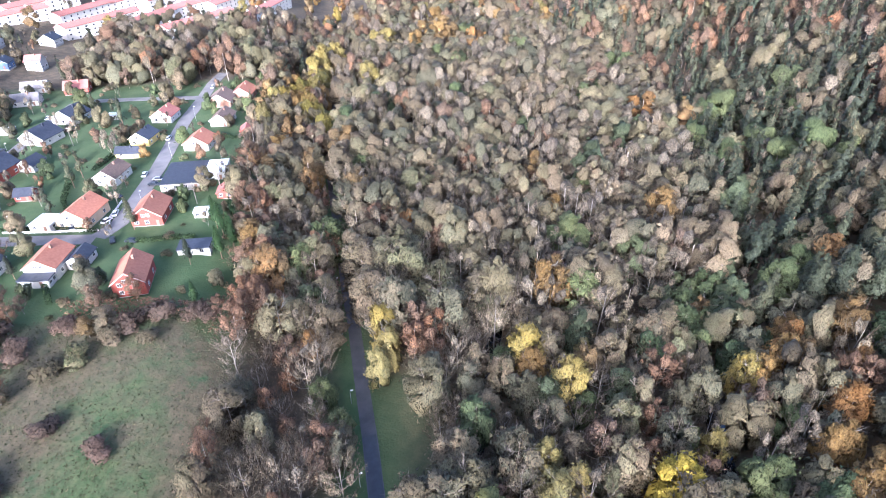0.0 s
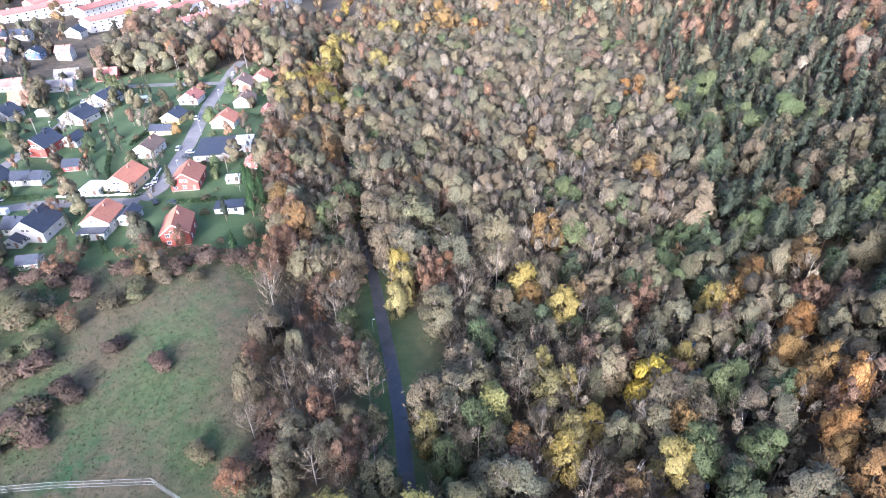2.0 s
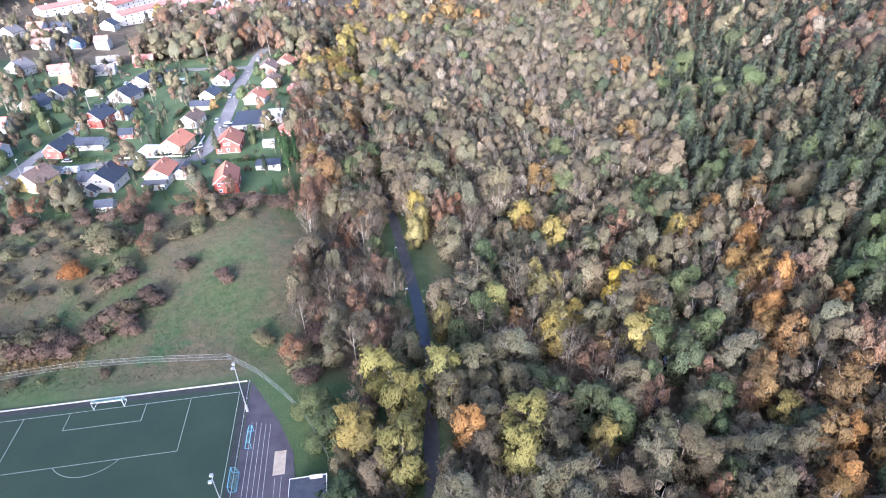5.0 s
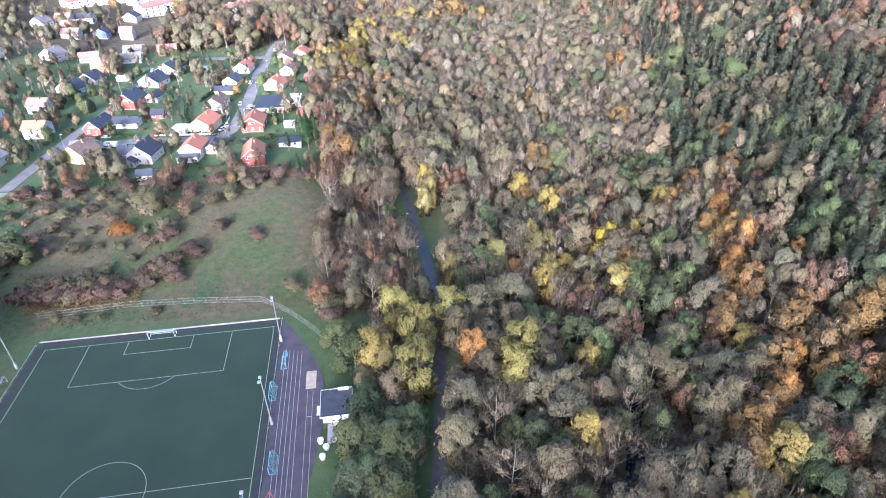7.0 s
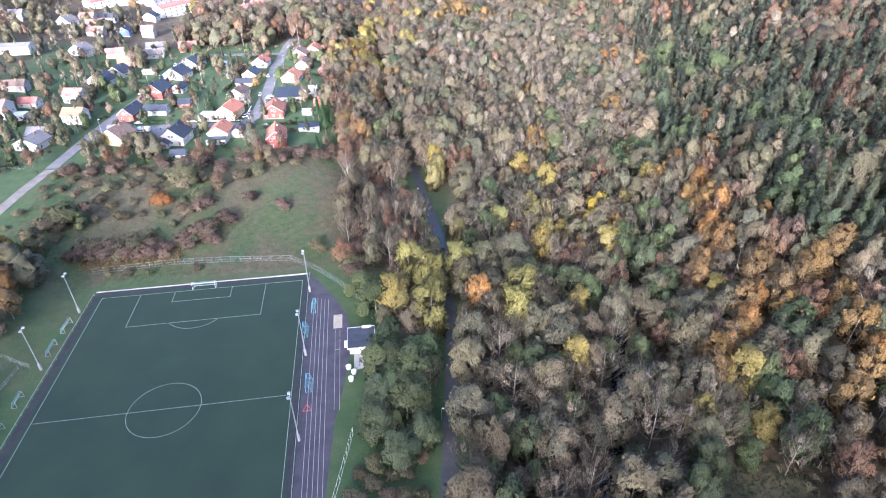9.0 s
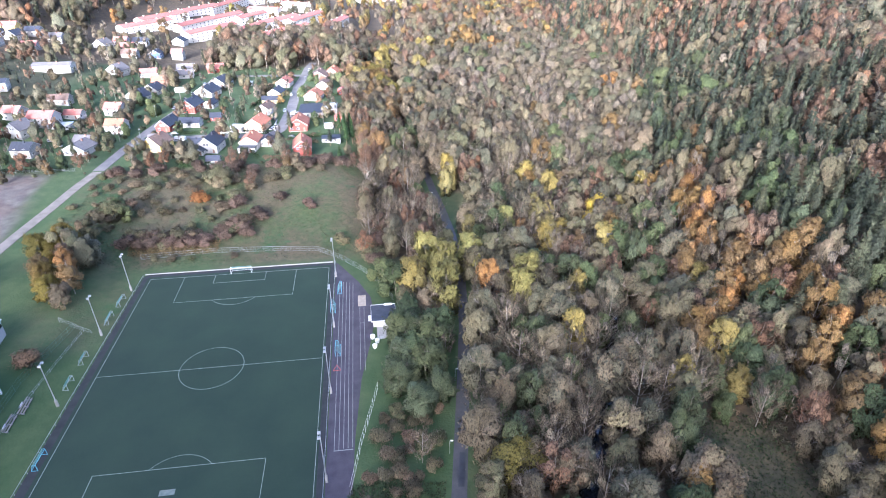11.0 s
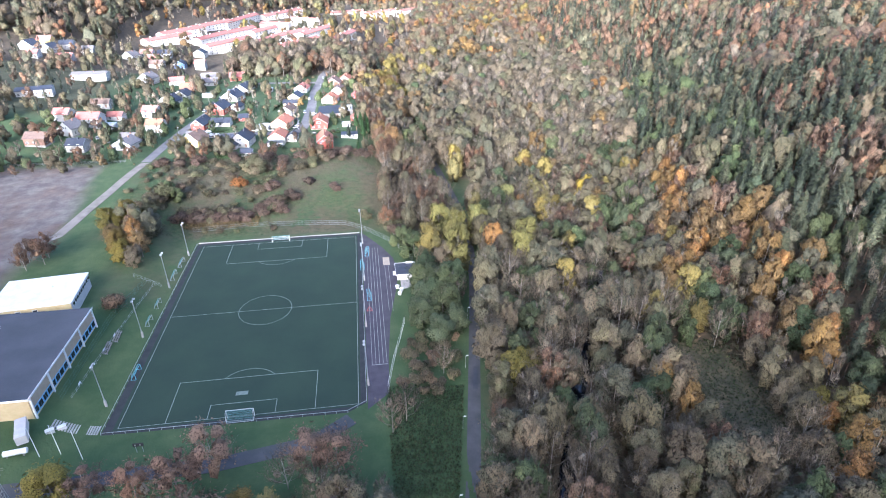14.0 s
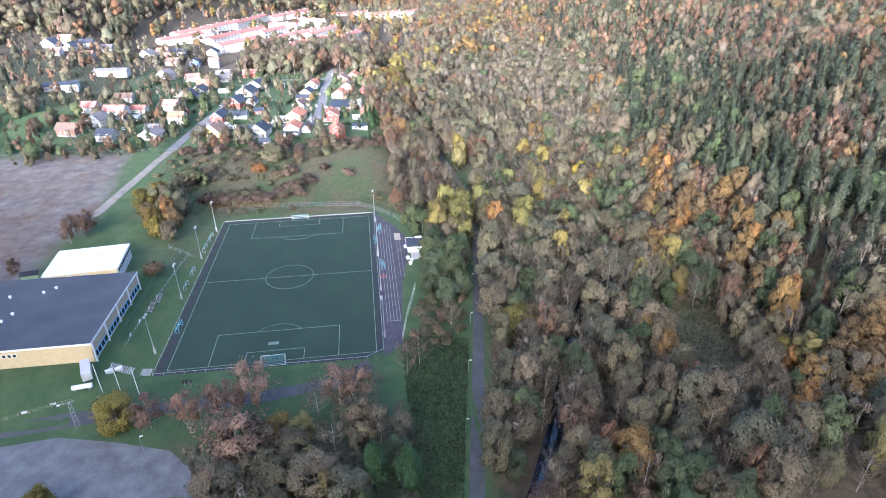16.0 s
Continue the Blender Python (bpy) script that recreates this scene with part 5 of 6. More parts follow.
hall = tagged(new("gymnasium"), "pale hall with a white flat roof and strip windows", "hall")
hall.matrix_basis = pose(-148.5, -11.5, ZH, 0, 0, 6)
part("wall", boxed(-25, 0, 0, 20, -1.5, 5.4), M_CREAM, hall)
part("side_wall", boxed(0, 0.12, 0.05, 19.95, -1.4, 5.4), PAINT["white"], hall, "white rendered side")
part("roof", boxed(-25.4, 0.5, -0.4, 20.4, 5.4, 5.75, 0.05), ROOF["white"], hall, "pale flat roof")
for i in range(9):
    w = part("window", boxed(0.1, 0.2, 1.2 + i * 2.1, 3.0 + i * 2.1, 3.3, 4.8), M_WHITE, hall)
    part("pane", boxed(0.2, 0.24, 1.35 + i * 2.1, 2.85 + i * 2.1, 3.45, 4.65), M_GLASS, w)
for x in (-16, -11):
    w = part("window", boxed(x - 0.8, x + 0.8, -0.1, 0.05, 3.0, 4.6), M_WHITE, hall)
    part("pane", boxed(x - 0.65, x + 0.65, -0.14, -0.09, 3.15, 4.45), M_GLASS, w)
for x, y in ((-14, 9), (-9, 12)):
    part("roof_vent", rod(bmesh.new(), (x, y, 5.7), (x, y, 6.5), 0.4, 0.3, 10), M_WHITE, hall)

shed = tagged(new("green_shed"), "small green shed with a dark roof on bare earth", "shed")
shed.matrix_basis = pose(-183, -4, tz(-183, -4), 0, 0, 8)
part("wall", boxed(-3, 3, -2, 2, -0.3, 2.2), surface("green_boarding", (0.16, 0.24, 0.16), (0.24, 0.32, 0.22), 1.0), shed)
for s in (-1, 1):
    bm = bmesh.new()
    v = [bm.verts.new(p) for p in ((-3.3, s * 2.4, 2.1), (3.3, s * 2.4, 2.1), (3.3, 0, 3.1), (-3.3, 0, 3.1))]
    f = bm.faces.new(v)
    bmesh.ops.solidify(bm, geom=[f], thickness=0.12)
    part("roof", bm, M_FELT, shed)

hut = tagged(new("clubhouse_hut"), "small white hut with a flat dark blue roof", "hut")
hut.matrix_basis = pose(-35, 6.5, -0.9)
part("wall", boxed(-3.4, 3.6, -4, 4, -1.4, 3.1), PAINT["white"], hut)
part("roof", boxed(-3.9, 4.1, -4.4, 4.6, 3.1, 3.32, 0.04), ROOF["navy"], hut)
for a4 in ((-3.95, -3.85, -4.45, 4.65), (4.05, 4.15, -4.45, 4.65), (-3.95, 4.15, -4.5, -4.38), (-3.95, 4.15, 4.58, 4.7)):
    part("fascia", boxed(*a4, 3.0, 3.42), M_WHITE, hut)
for i in range(3):
    for j in range(3):
        part("roof_panel", boxed(-2.6 + i * 2.2, -1.2 + i * 2.2, -3.4 + j * 2.6, -2.2 + j * 2.6, 3.32, 3.36), M_FELT, hut)
part("door", boxed(1.9, 2.9, -4.08, -3.95, -0.1, 2.1, 0.02), PAINT["grey"], hut, "grey steel door")
part("steps", boxed(1.7, 3.1, -5.2, -4.0, -1.0, -0.1, 0.03), M_CONCRETE, hut)
part("awning", boxed(-4.9, -3.4, -2.5, 0.5, 2.1, 2.2), M_WHITE, hut)
part("chimney", boxed(0.5, 3.2, 3.9, 4.5, 3.3, 3.9), M_WHITE, hut)
bm = bmesh.new()
prism(bm, [(-41.3, -5), (-35, -3.5), (-31, 1), (-31, 3), (-41, 11)], -3, -0.25)
tagged(part("hut_yard", bm, M_CONCRETE), "worn concrete yard before the hut", "yard", kind="structure")
for x, y in ((-38.8, -3.4), (-37.4, -5.4), (-38.2, -8.0)):
    bm = bmesh.new()
    bmesh.ops.create_cone(bm, cap_ends=True, segments=12, radius1=0.62, radius2=0.8, depth=1.1, matrix=pose(0, 0, 0.55))
    bmesh.ops.create_uvsphere(bm, u_segments=12, v_segments=6, radius=0.78, matrix=pose(0, 0, 1.08) @ Matrix.Diagonal((1, 1, 0.35, 1)))
    s = tagged(part("bulk_sack", bm, M_WHITE), "full white bulk sack on the asphalt", "sack", "bulk sacks")
    s.location = (x, y, max(tz(x, y), -0.25))

# ---------------------------------------------------------------- masts, lamps, poles
def floodlight(x, y, h, turn):
    z = tz(x, y)
    top = tagged(new("floodlight_mast"), "tall galvanised mast with floodlights on top", "floodlight", "pitch floodlights")
    top.matrix_basis = pose(x, y, z, 0, 0, turn)
    part("pole", rod(bmesh.new(), (0, 0, 0), (0, 0, h), 0.16, 0.09, 8), M_STEEL, top)
    part("base", boxed(-0.3, 0.3, -0.3, 0.3, -0.4, 2.2, 0.05), M_CONCRETE, top)
    part("crossbar", boxed(-0.08, 0.08, -1.0, 1.0, h - 0.1, h + 0.05), M_STEEL, top)
    for s in (-0.75, 0.75):
        l = part("lamp_head", boxed(-0.1, 0.55, s - 0.32, s + 0.32, h - 0.1, h + 0.4, 0.06), M_STEEL, top)
        part("lens", boxed(0.54, 0.58, s - 0.26, s + 0.26, h - 0.02, h + 0.32), M_WHITE, l)


for x, y in ((-123.2, 35), (-124.3, 9.6), (-124.6, -21.4), (-124.8, -53.9)):
    floodlight(x, y, 14.5, 0)
for x, y in ((-51.2, 34.7), (-51.0, 4.0), (-51.0, -26.4), (-51.0, -56)):
    floodlight(x, y, 15.5, 180)


def path_lamp(x, y, h=4.6, name="path_lamp", label="slim grey path lamp with a white head"):
    top = tagged(new(name), label, "street lamp", "lamps along the path" if name == "path_lamp" else "street lamps")
    top.matrix_basis = pose(x, y, tz(x, y), 0, 0, float(rng.uniform(-15, 15)))
    part("pole", rod(bmesh.new(), (0, 0, -0.2), (0, 0, h), 0.07, 0.045, 8), M_STEEL, top)
    part("arm", rod(bmesh.new(), (0, 0, h - 0.05), (0.5, 0, h + 0.08), 0.035), M_STEEL, top)
    part("lamp_head", boxed(0.15, 0.85, -0.17, 0.17, h + 0.02, h + 0.2, 0.05), M_WHITE, top)


for x, y in ((-15.6, -24), (-20.9, -49.9), (-26, -75.2), (-31.2, -100.4), (-11.8, 147.5), (-10.2, 122.9), (-8.5, 98.8), (-7.2, 74.4), (-7.4, 50.2), (-11, 8), (-13.2, 172), (-15.6, 196)):
    path_lamp(x, y)
for x, y in ((-80.8, 196), (-80.5, 240), (-79, 285), (-160, 176), (-150, 252), (-165, 222), (-120, 184.5), (-114.6, -98)):
    path_lamp(x, y, 7.0, "street_lamp", "tall grey street lamp beside the road")


def wooden_pole(x, y, h, lean=0.0):
    top = tagged(new("utility_pole"), "grey wooden utility pole with a crossarm", "utility pole", "utility poles")
    top.matrix_basis = pose(x, y, tz(x, y), 0, lean, 10)
    part("pole", rod(bmesh.new(), (0, 0, -0.3), (0, 0, h), 0.15, 0.1, 8), M_PALE, top)
    part("crossarm", boxed(-0.8, 0.8, -0.07, 0.07, h - 0.7, h - 0.5), M_PALE, top)


for x, y, h in ((-55, 206, 10), (-62, 196, 9), (-128, 262, 9), (-158, 254, 9)):
    wooden_pole(x, y, h)
for x, y in ((-133.9, -72.4), (-129.7, -71.1), (-123.8, -73.2)):
    top = tagged(new("flagpole"), "white flagpole without a flag", "flagpole", "flagpoles by the hall")
    top.location = (x, y, tz(x, y))
    part("pole", rod(bmesh.new(), (0, 0, -0.3), (0, 0, 10), 0.1, 0.06, 8), M_WHITE, top)
    bm = bmesh.new()
    bmesh.ops.create_uvsphere(bm, u_segments=8, v_segments=5, radius=0.13, matrix=pose(0, 0, 10.05))
    part("finial", bm, M_STEEL, top)

# lattice mast beside the drive
top = tagged(new("lattice_mast"), "grey steel lattice mast with a platform arm", "mast")
top.matrix_basis = pose(-136.2, -84.5, tz(-136.2, -84.5), 0, 0, 15)
bm = bmesh.new()
for s, u in ((-1, -1), (1, -1), (1, 1), (-1, 1)):
    rod(bm, (s * 0.6, u * 0.6, 0), (s * 0.25, u * 0.25, 9), 0.06, 0.05, 4)
part("legs", bm, M_STEEL, top)
for k in range(6):
    w0, w1 = 0.6 - 0.35 * k / 6, 0.6 - 0.35 * (k + 1) / 6
    bm = bmesh.new()
    for s in (-1, 1):
        rod(bm, (-w0, s * w0, k * 1.5), (w1, s * w1, k * 1.5 + 1.5), 0.035, sides=4)
        rod(bm, (s * w0, w0, k * 1.5), (s * w1, -w1, k * 1.5 + 1.5), 0.035, sides=4)
    part("brace", bm, M_STEEL, top)
part("arm", rod(bmesh.new(), (-2.2, 0, 8.6), (1.4, 0, 8.9), 0.07), M_STEEL, top)
part("lamp_head", boxed(-2.8, -2.0, -0.25, 0.25, 8.5, 8.8, 0.05), M_WHITE, top)

# scoreboard behind the goal
top = tagged(new("scoreboard"), "small black scoreboard on two posts", "scoreboard")
top.location = (-110.0, -72.7, tz(-110, -72.7))
part("board", boxed(-1.3, 1.3, -0.1, 0.1, 2.0, 3.1, 0.03), M_RUBBER, top)
for x in (-0.8, 0.8):
    part("post", rod(bmesh.new(), (x, 0, -0.2), (x, 0, 2.0), 0.06), M_STEEL, top)
for x in (-0.7, 0.5):
    part("bar", boxed(x - 0.15, x + 0.15, -0.13, -0.1, 2.35, 2.75), M_LINE, top)

# ---------------------------------------------------------------- goals
M_NET = surface("teal_goal_net", (0.12, 0.26, 0.26), (0.2, 0.36, 0.35), 2.0, 0.9)


def goal(x, y, w, h, deep, turn, net_step=0.35, frame_mat=None, label="white goal frame with a teal net", color=None, z=0.08):
    top = tagged(new("football_goal"), label, "goal", "goals")
    top.matrix_basis = pose(x, y, z, 0, 0, turn)
    m = frame_mat or M_WHITE
    for s in (-1, 1):
        part("post", rod(bmesh.new(), (s * w / 2, 0, 0), (s * w / 2, 0, h), 0.07, sides=8), m, top)
        part("stay", rod(bmesh.new(), (s * w / 2, 0, h), (s * w / 2, deep * 0.5, h), 0.04), m, top)
        part("stay", rod(bmesh.new(), (s * w / 2, deep * 0.5, h), (s * w / 2, deep, 0.05), 0.04), m, top)
        part("base_bar", rod(bmesh.new(), (s * w / 2, 0, 0.05), (s * w / 2, deep, 0.05), 0.05), m, top)
    part("crossbar", rod(bmesh.new(), (-w / 2, 0, h), (w / 2, 0, h), 0.07, sides=8), m, top)
    part("back_bar", rod(bmesh.new(), (-w / 2, deep, 0.05), (w / 2, deep, 0.05), 0.05), m, top)
    bm = bmesh.new()
    k = int(w / net_step)
    for i in range(k + 1):
        u = -w / 2 + w * i / k
        rod(bm, (u, 0, h), (u, deep * 0.5, h), 0.026, sides=3)
        rod(bm, (u, deep * 0.5, h), (u, deep, 0.05), 0.026, sides=3)
    for i in range(9):
        f = i / 8
        p = (deep * 0.5 * f / 0.3, h) if f < 0.3 else (deep * (0.5 + 0.5 * (f - 0.3) / 0.7), h * (1 - (f - 0.3) / 0.7))
        rod(bm, (-w / 2, p[0], p[1]), (w / 2, p[0], p[1]), 0.026, sides=3)
    part("net", bm, color or M_NET, top)


M_TEAL = surface("blue_metal", (0.12, 0.4, 0.52), (0.2, 0.5, 0.62), 1.5, 0.5)
goal(CX, YB - 0.1, 7.32, 2.44, 2.2, 180, 0.2)
goal(CX, YT + 0.1, 7.32, 2.44, 2.2, 0)
for x, y, t, w in ((-124.0, 17.5, 92, 5), (-123.6, 27.5, 88, 5), (-124.4, -2.6, 90, 4), (-124.3, -13.4, 90, 4), (-120.0, -41, 90, 5), (-52.3, 14.2, 270, 5), (-48.9, 25.5, 90, 5), (-50.2, -8.2, 270, 5)):
    goal(x, y, w, 2.0, 1.5, t, 0.5, M_STEEL if x < -120 else M_TEAL, "small movable training goal parked beside the pitch", z=tz(x, y) + 0.07)
top = tagged(new("red_goal_frame"), "small folded red frame on the track", "frame")
top.location = (-49.6, -16.4, 0.08)
bm = bmesh.new()
for a3, b3 in (((-1.1, -0.8, 0), (1.1, -0.8, 0)), ((-1.1, -0.8, 0), (0, 0.9, 0.6)), ((1.1, -0.8, 0), (0, 0.9, 0.6))):
    rod(bm, a3, b3, 0.08)
part("tube", bm, surface("red_metal", (0.4, 0.06, 0.05), (0.5, 0.09, 0.07), 2.0, 0.5), top)

# dugout benches and notice boards along the left side
for x, y in ((-131.6, -22), (-132.4, -28.5)):
    top = tagged(new("spectator_bench"), "long grey wooden spectator bench on grass", "bench", "benches by the pitch")
    top.matrix_basis = pose(x, y, tz(x, y), 0, 0, 94)
    for k in range(3):
        part("plank", boxed(-3.2, 3.2, k * 0.5 - 0.2, k * 0.5 + 0.15, 0.4 + k * 0.3, 0.46 + k * 0.3), M_PALE, top)
    for s in (-2.6, 0, 2.6):
        part("leg", boxed(s - 0.06, s + 0.06, -0.2, 1.2, -0.5, 0.4), M_STEEL, top)


def fence(pts, h, step, label, name="fence", mat=None, rails=(0.95,), thick=0.045, mesh=False):
    top = tagged(new(name), label, "fence")
    for (x0, y0), (x1, y1) in zip(pts, pts[1:]):
        k = max(1, int(math.hypot(x1 - x0, y1 - y0) / step))
        for i in range(k):
            xa, ya, xb, yb = (x0 + (x1 - x0) * i / k, y0 + (y1 - y0) * i / k, x0 + (x1 - x0) * (i + 1) / k, y0 + (y1 - y0) * (i + 1) / k)
            za, zb = tz(xa, ya), tz(xb, yb)
            part("post", rod(bmesh.new(), (xa, ya, za - 0.3), (xa, ya, za + h), thick, sides=5), mat or M_STEEL, top)
            for r in rails:
                part("rail", rod(bmesh.new(), (xa, ya, za + h * r), (xb, yb, zb + h * r), thick * 0.7, sides=4), mat or M_STEEL, top)
            if mesh:
                bm = bmesh.new()
                for q in range(1, 9):
                    f = q / 9
                    rod(bm, (xa + (xb - xa) * f, ya + (yb - ya) * f, za + (zb - za) * f), (xa + (xb - xa) * f, ya + (yb - ya) * f, za + (zb - za) * f + h), 0.012, sides=3)
                part("wire_mesh", bm, mat or M_STEEL, top)


fence([(-126.3, 56.7), (-112, 57.5), (-99.3, 58.2), (-80, 57), (-58.7, 54.5), (-50, 47.5), (-42, 38), (-36, 29), (-31, 18)], 2.2, 3.2, "grey wire fence on posts behind the pitch", rails=(0.97, 0.5, 0.05), mesh=True)
fence([(-38, -26.4), (-40, -35), (-42.8, -46), (-45.5, -60)], 2.6, 2.2, "white steel bar fence beside the track", mat=M_WHITE, rails=(0.97, 0.1), thick=0.035)
fence([(-133, 12), (-134.6, 0), (-136.4, -14), (-136.4, -30), (-136.4, -53)], 2.4, 3.0, "green wire fence between hall and pitch", mat=surface("green_coated_wire", (0.05, 0.11, 0.08), (0.09, 0.16, 0.11), 2.0, 0.6), rails=(0.97, 0.5, 0.05), mesh=True)
fence([(-130.2, 10), (-131.5, -5), (-132.5, -20), (-133.5, -36), (-134.2, -52)], 1.2, 3.0, "low grey wire fence on the grass bank", rails=(0.95, 0.4))
fence([(-137.6, 14), (-133, 12.5), (-127, 10)], 2.0, 2.5, "grey wire fence at the end of the bank", rails=(0.95, 0.5), mesh=True)
fence([(-176, -86), (-156, -80.2), (-139.7, -76.6)], 1.2, 2.6, "pale wooden rail fence along the drive", mat=M_PALE, rails=(0.95, 0.45), thick=0.07)
fence([(-262, 136), (-218, 136.5), (-178, 135)], 1.6, 3.0, "grey fence along the earth lot", rails=(0.95, 0.5), mesh=True)
fence([(-92, 181.5), (-109, 183), (-124, 185)], 1.0, 2.0, "low white garden wall along the street", mat=M_WHITE, rails=(0.9, 0.7, 0.5, 0.3), thick=0.12)
fence([(-88.6, 182.5), (-90.8, 190), (-90, 204)], 1.0, 2.0, "low white garden fence along the street", mat=M_WHITE, rails=(0.9, 0.7, 0.5, 0.3), thick=0.12)
for x, y in ((-134.4, -46), (-134, -38), (-133.4, -30), (-133, -22), (-152, -79.0), (-145, -77.4)):
    top = tagged(new("notice_board"), "white advertising board fixed at a fence", "board", "boards on fences")
    top.matrix_basis = pose(x + 0.15, y, tz(x, y), 0, 0, 92 if y > -70 else 12)
    part("panel", boxed(-0.75, 0.75, -0.03, 0.03, 0.35, 1.1), M_WHITE, top)
    for s in (-0.6, 0.6):
        part("post", boxed(s - 0.03, s + 0.03, -0.03, 0.03, -0.3, 0.35), M_STEEL, top)

# stair of planks down the bank
top = tagged(new("bank_stair"), "pale stepped ramp down the grass bank", "stairs", kind="structure")
for i in range(18):
    f = i / 17
    x, y = -135.0 + 11.5 * f, -61.6 - 1.8 * f
    z = tz(x, y)
    part("tread", boxed(x - 0.22, x + 0.22, y - 1.6, y + 1.6, z - 0.3, z + 0.16, 0.02), M_CONCRETE, top)

# lorry trailer and tank by the hall
top = tagged(new("box_trailer"), "old white box trailer parked by the hall", "trailer")
top.matrix_basis = pose(-139.5, -66.5, tz(-139.5, -66.5) + 0.1, 0, 0, 24)
part("box_body", boxed(-1.3, 1.3, -4.2, 3.6, 0.7, 3.2, 0.06), PAINT["white"], top)
part("chassis", boxed(-1.0, 1.0, -4.0, 3.4, 0.45, 0.7), M_RUBBER, top)
for sx in (-1.05, 1.05):
    for sy in (-2.6, 2.3):
        part("wheel", rod(bmesh.new(), (sx - 0.14, sy, 0.42), (sx + 0.14, sy, 0.42), 0.45, sides=12), M_RUBBER, top)
top = tagged(new("white_tank"), "white cylindrical tank lying on the grass", "tank")
top.matrix_basis = pose(-138.8, -72.4, tz(-138.8, -72.4), 0, 0, 8)
part("tank_body", rod(bmesh.new(), (-2.6, 0, 0.75), (2.6, 0, 0.75), 0.75, sides=14), M_WHITE, top)
for s in (-1.8, 1.8):
    part("cradle", boxed(s - 0.15, s + 0.15, -0.7, 0.7, -0.3, 0.3), M_CONCRETE, top)
for x, y in ((-134.6, -64.4), (-132.6, -62.6)):
    top = tagged(new("storage_crate"), "low pale storage crate with a flat lid", "crate", "crates by the stair")
    top.matrix_basis = pose(x, y, tz(x, y), 0, 0, 30)
    part("crate_body", boxed(-1.0, 1.0, -0.6, 0.6, -0.5, 0.8, 0.03), PAINT["white"], top)
    part("lid", boxed(-1.05, 1.05, -0.65, 0.65, 0.8, 0.88, 0.02), M_WHITE, top)

# ---------------------------------------------------------------- cars
CARS = {c: surface("car_paint_" + c, v, tuple(k * 1.1 for k in v), 0.5, 0.3, 0.2, bump=0) for c, v in (("white", (0.66, 0.66, 0.66)), ("dark", (0.025, 0.03, 0.04)), ("silver", (0.35, 0.36, 0.38)), ("red", (0.3, 0.03, 0.03)), ("blue", (0.05, 0.12, 0.3)))}
CAR_MESH = {}


def parked_car(x, y, turn, tone):
    top = tagged(new("parked_car"), f"{tone} car parked beside the street", "car", "parked cars")
    top.matrix_basis = pose(x, y, tz(x, y) + 0.17, 0, 0, turn)
    if tone not in CAR_MESH:
        bm = bmesh.new()
        box(bm, -0.88, 0.88, -2.2, 2.2, 0.3, 0.85, 0.14)
        CAR_MESH[tone] = done(bm, "body", CARS[tone])
        bm = bmesh.new()
        box(bm, -0.62, 0.62, -0.95, 0.95, 1.38, 1.45, 0.03)
        CAR_MESH[tone + "r"] = done(bm, "car_roof", CARS[tone])
    if "cabin" not in CAR_MESH:
        lo = [Vector(p) for p in ((-0.8, -1.7, 0.84), (0.8, -1.7, 0.84), (0.8, 1.25, 0.84), (-0.8, 1.25, 0.84))]
        hi = [Vector(p) for p in ((-0.62, -1.0, 1.39), (0.62, -1.0, 1.39), (0.62, 0.6, 1.39), (-0.62, 0.6, 1.39))]
        core = Vector((0, -0.2, 0.95))
        for i in range(4):
            q = (lo[i], lo[(i + 1) % 4], hi[(i + 1) % 4], hi[i])
            bm = bmesh.new()
            outer, inner = [bm.verts.new(p) for p in q], [bm.verts.new(p.lerp(core, 0.08)) for p in q]
            bm.faces.new(outer)
            bm.faces.new(inner[::-1])
            for k in range(4):
                bm.faces.new((outer[k], inner[k], inner[(k + 1) % 4], outer[(k + 1) % 4]))
            CAR_MESH["cabin", i] = done(bm, "car_window", M_GLASS)
        CAR_MESH["cabin"] = True
        CAR_MESH["wheel"] = done(rod(bmesh.new(), (-0.1, 0, 0), (0.1, 0, 0), 0.32, sides=12), "wheel", M_RUBBER)
    part("body", CAR_MESH[tone], None, top)
    for i in range(4):
        part("windscreen" if i % 2 == 0 else "side_window", CAR_MESH["cabin", i], None, top)
    part("car_roof", CAR_MESH[tone + "r"], None, top)
    for sx in (-0.8, 0.8):
        for sy in (-1.35, 1.4):
            part("wheel", CAR_MESH["wheel"], None, top, at=pose(sx, sy, 0.32))


for x, y, t, c in ((-87.6, 224, 2, "white"), (-81.8, 214.5, 80, "dark"), (-93, 206, 70, "dark"), (-89.6, 192.5, 5, "white"), (-91, 187.5, -30, "white"), (-101.5, 184.5, 20, "white"), (-145, 186, 85, "silver"), (-158.6, 239, -8, "silver"), (-157.5, 245, -8, "red"), (-157, 260, -6, "dark"),
                   (-154.5, 273, -4, "dark"), (-79.5, 336, 0, "white"), (-81.2, 219, 80, "silver"), (-141, 173.5, 85, "white"), (-152, 172, 80, "blue"), (-78.5, 172, 75, "dark"), (-85, 173.5, 20, "dark"), (-208, 178, 30, "silver"), (-200, 172, 30, "white"), (-73, 228, 85, "silver"), (-152.8, 300, 0, "white"), (-86.8, 262, 0, "white")):
    parked_car(x, y, t, c)
bm = box(bmesh.new(), -1.15, 1.15, -3, 3, 0.45, 2.6, 0.18)
top = tagged(new("caravan"), "white caravan parked in a drive", "caravan")
top.matrix_basis = pose(-139, 174.5, tz(-139, 174.5), 0, 0, 80)
part("caravan_body", bm, M_WHITE, top)
part("window", boxed(1.14, 1.17, -1.6, 0.4, 1.3, 2.0), M_GLASS, top)
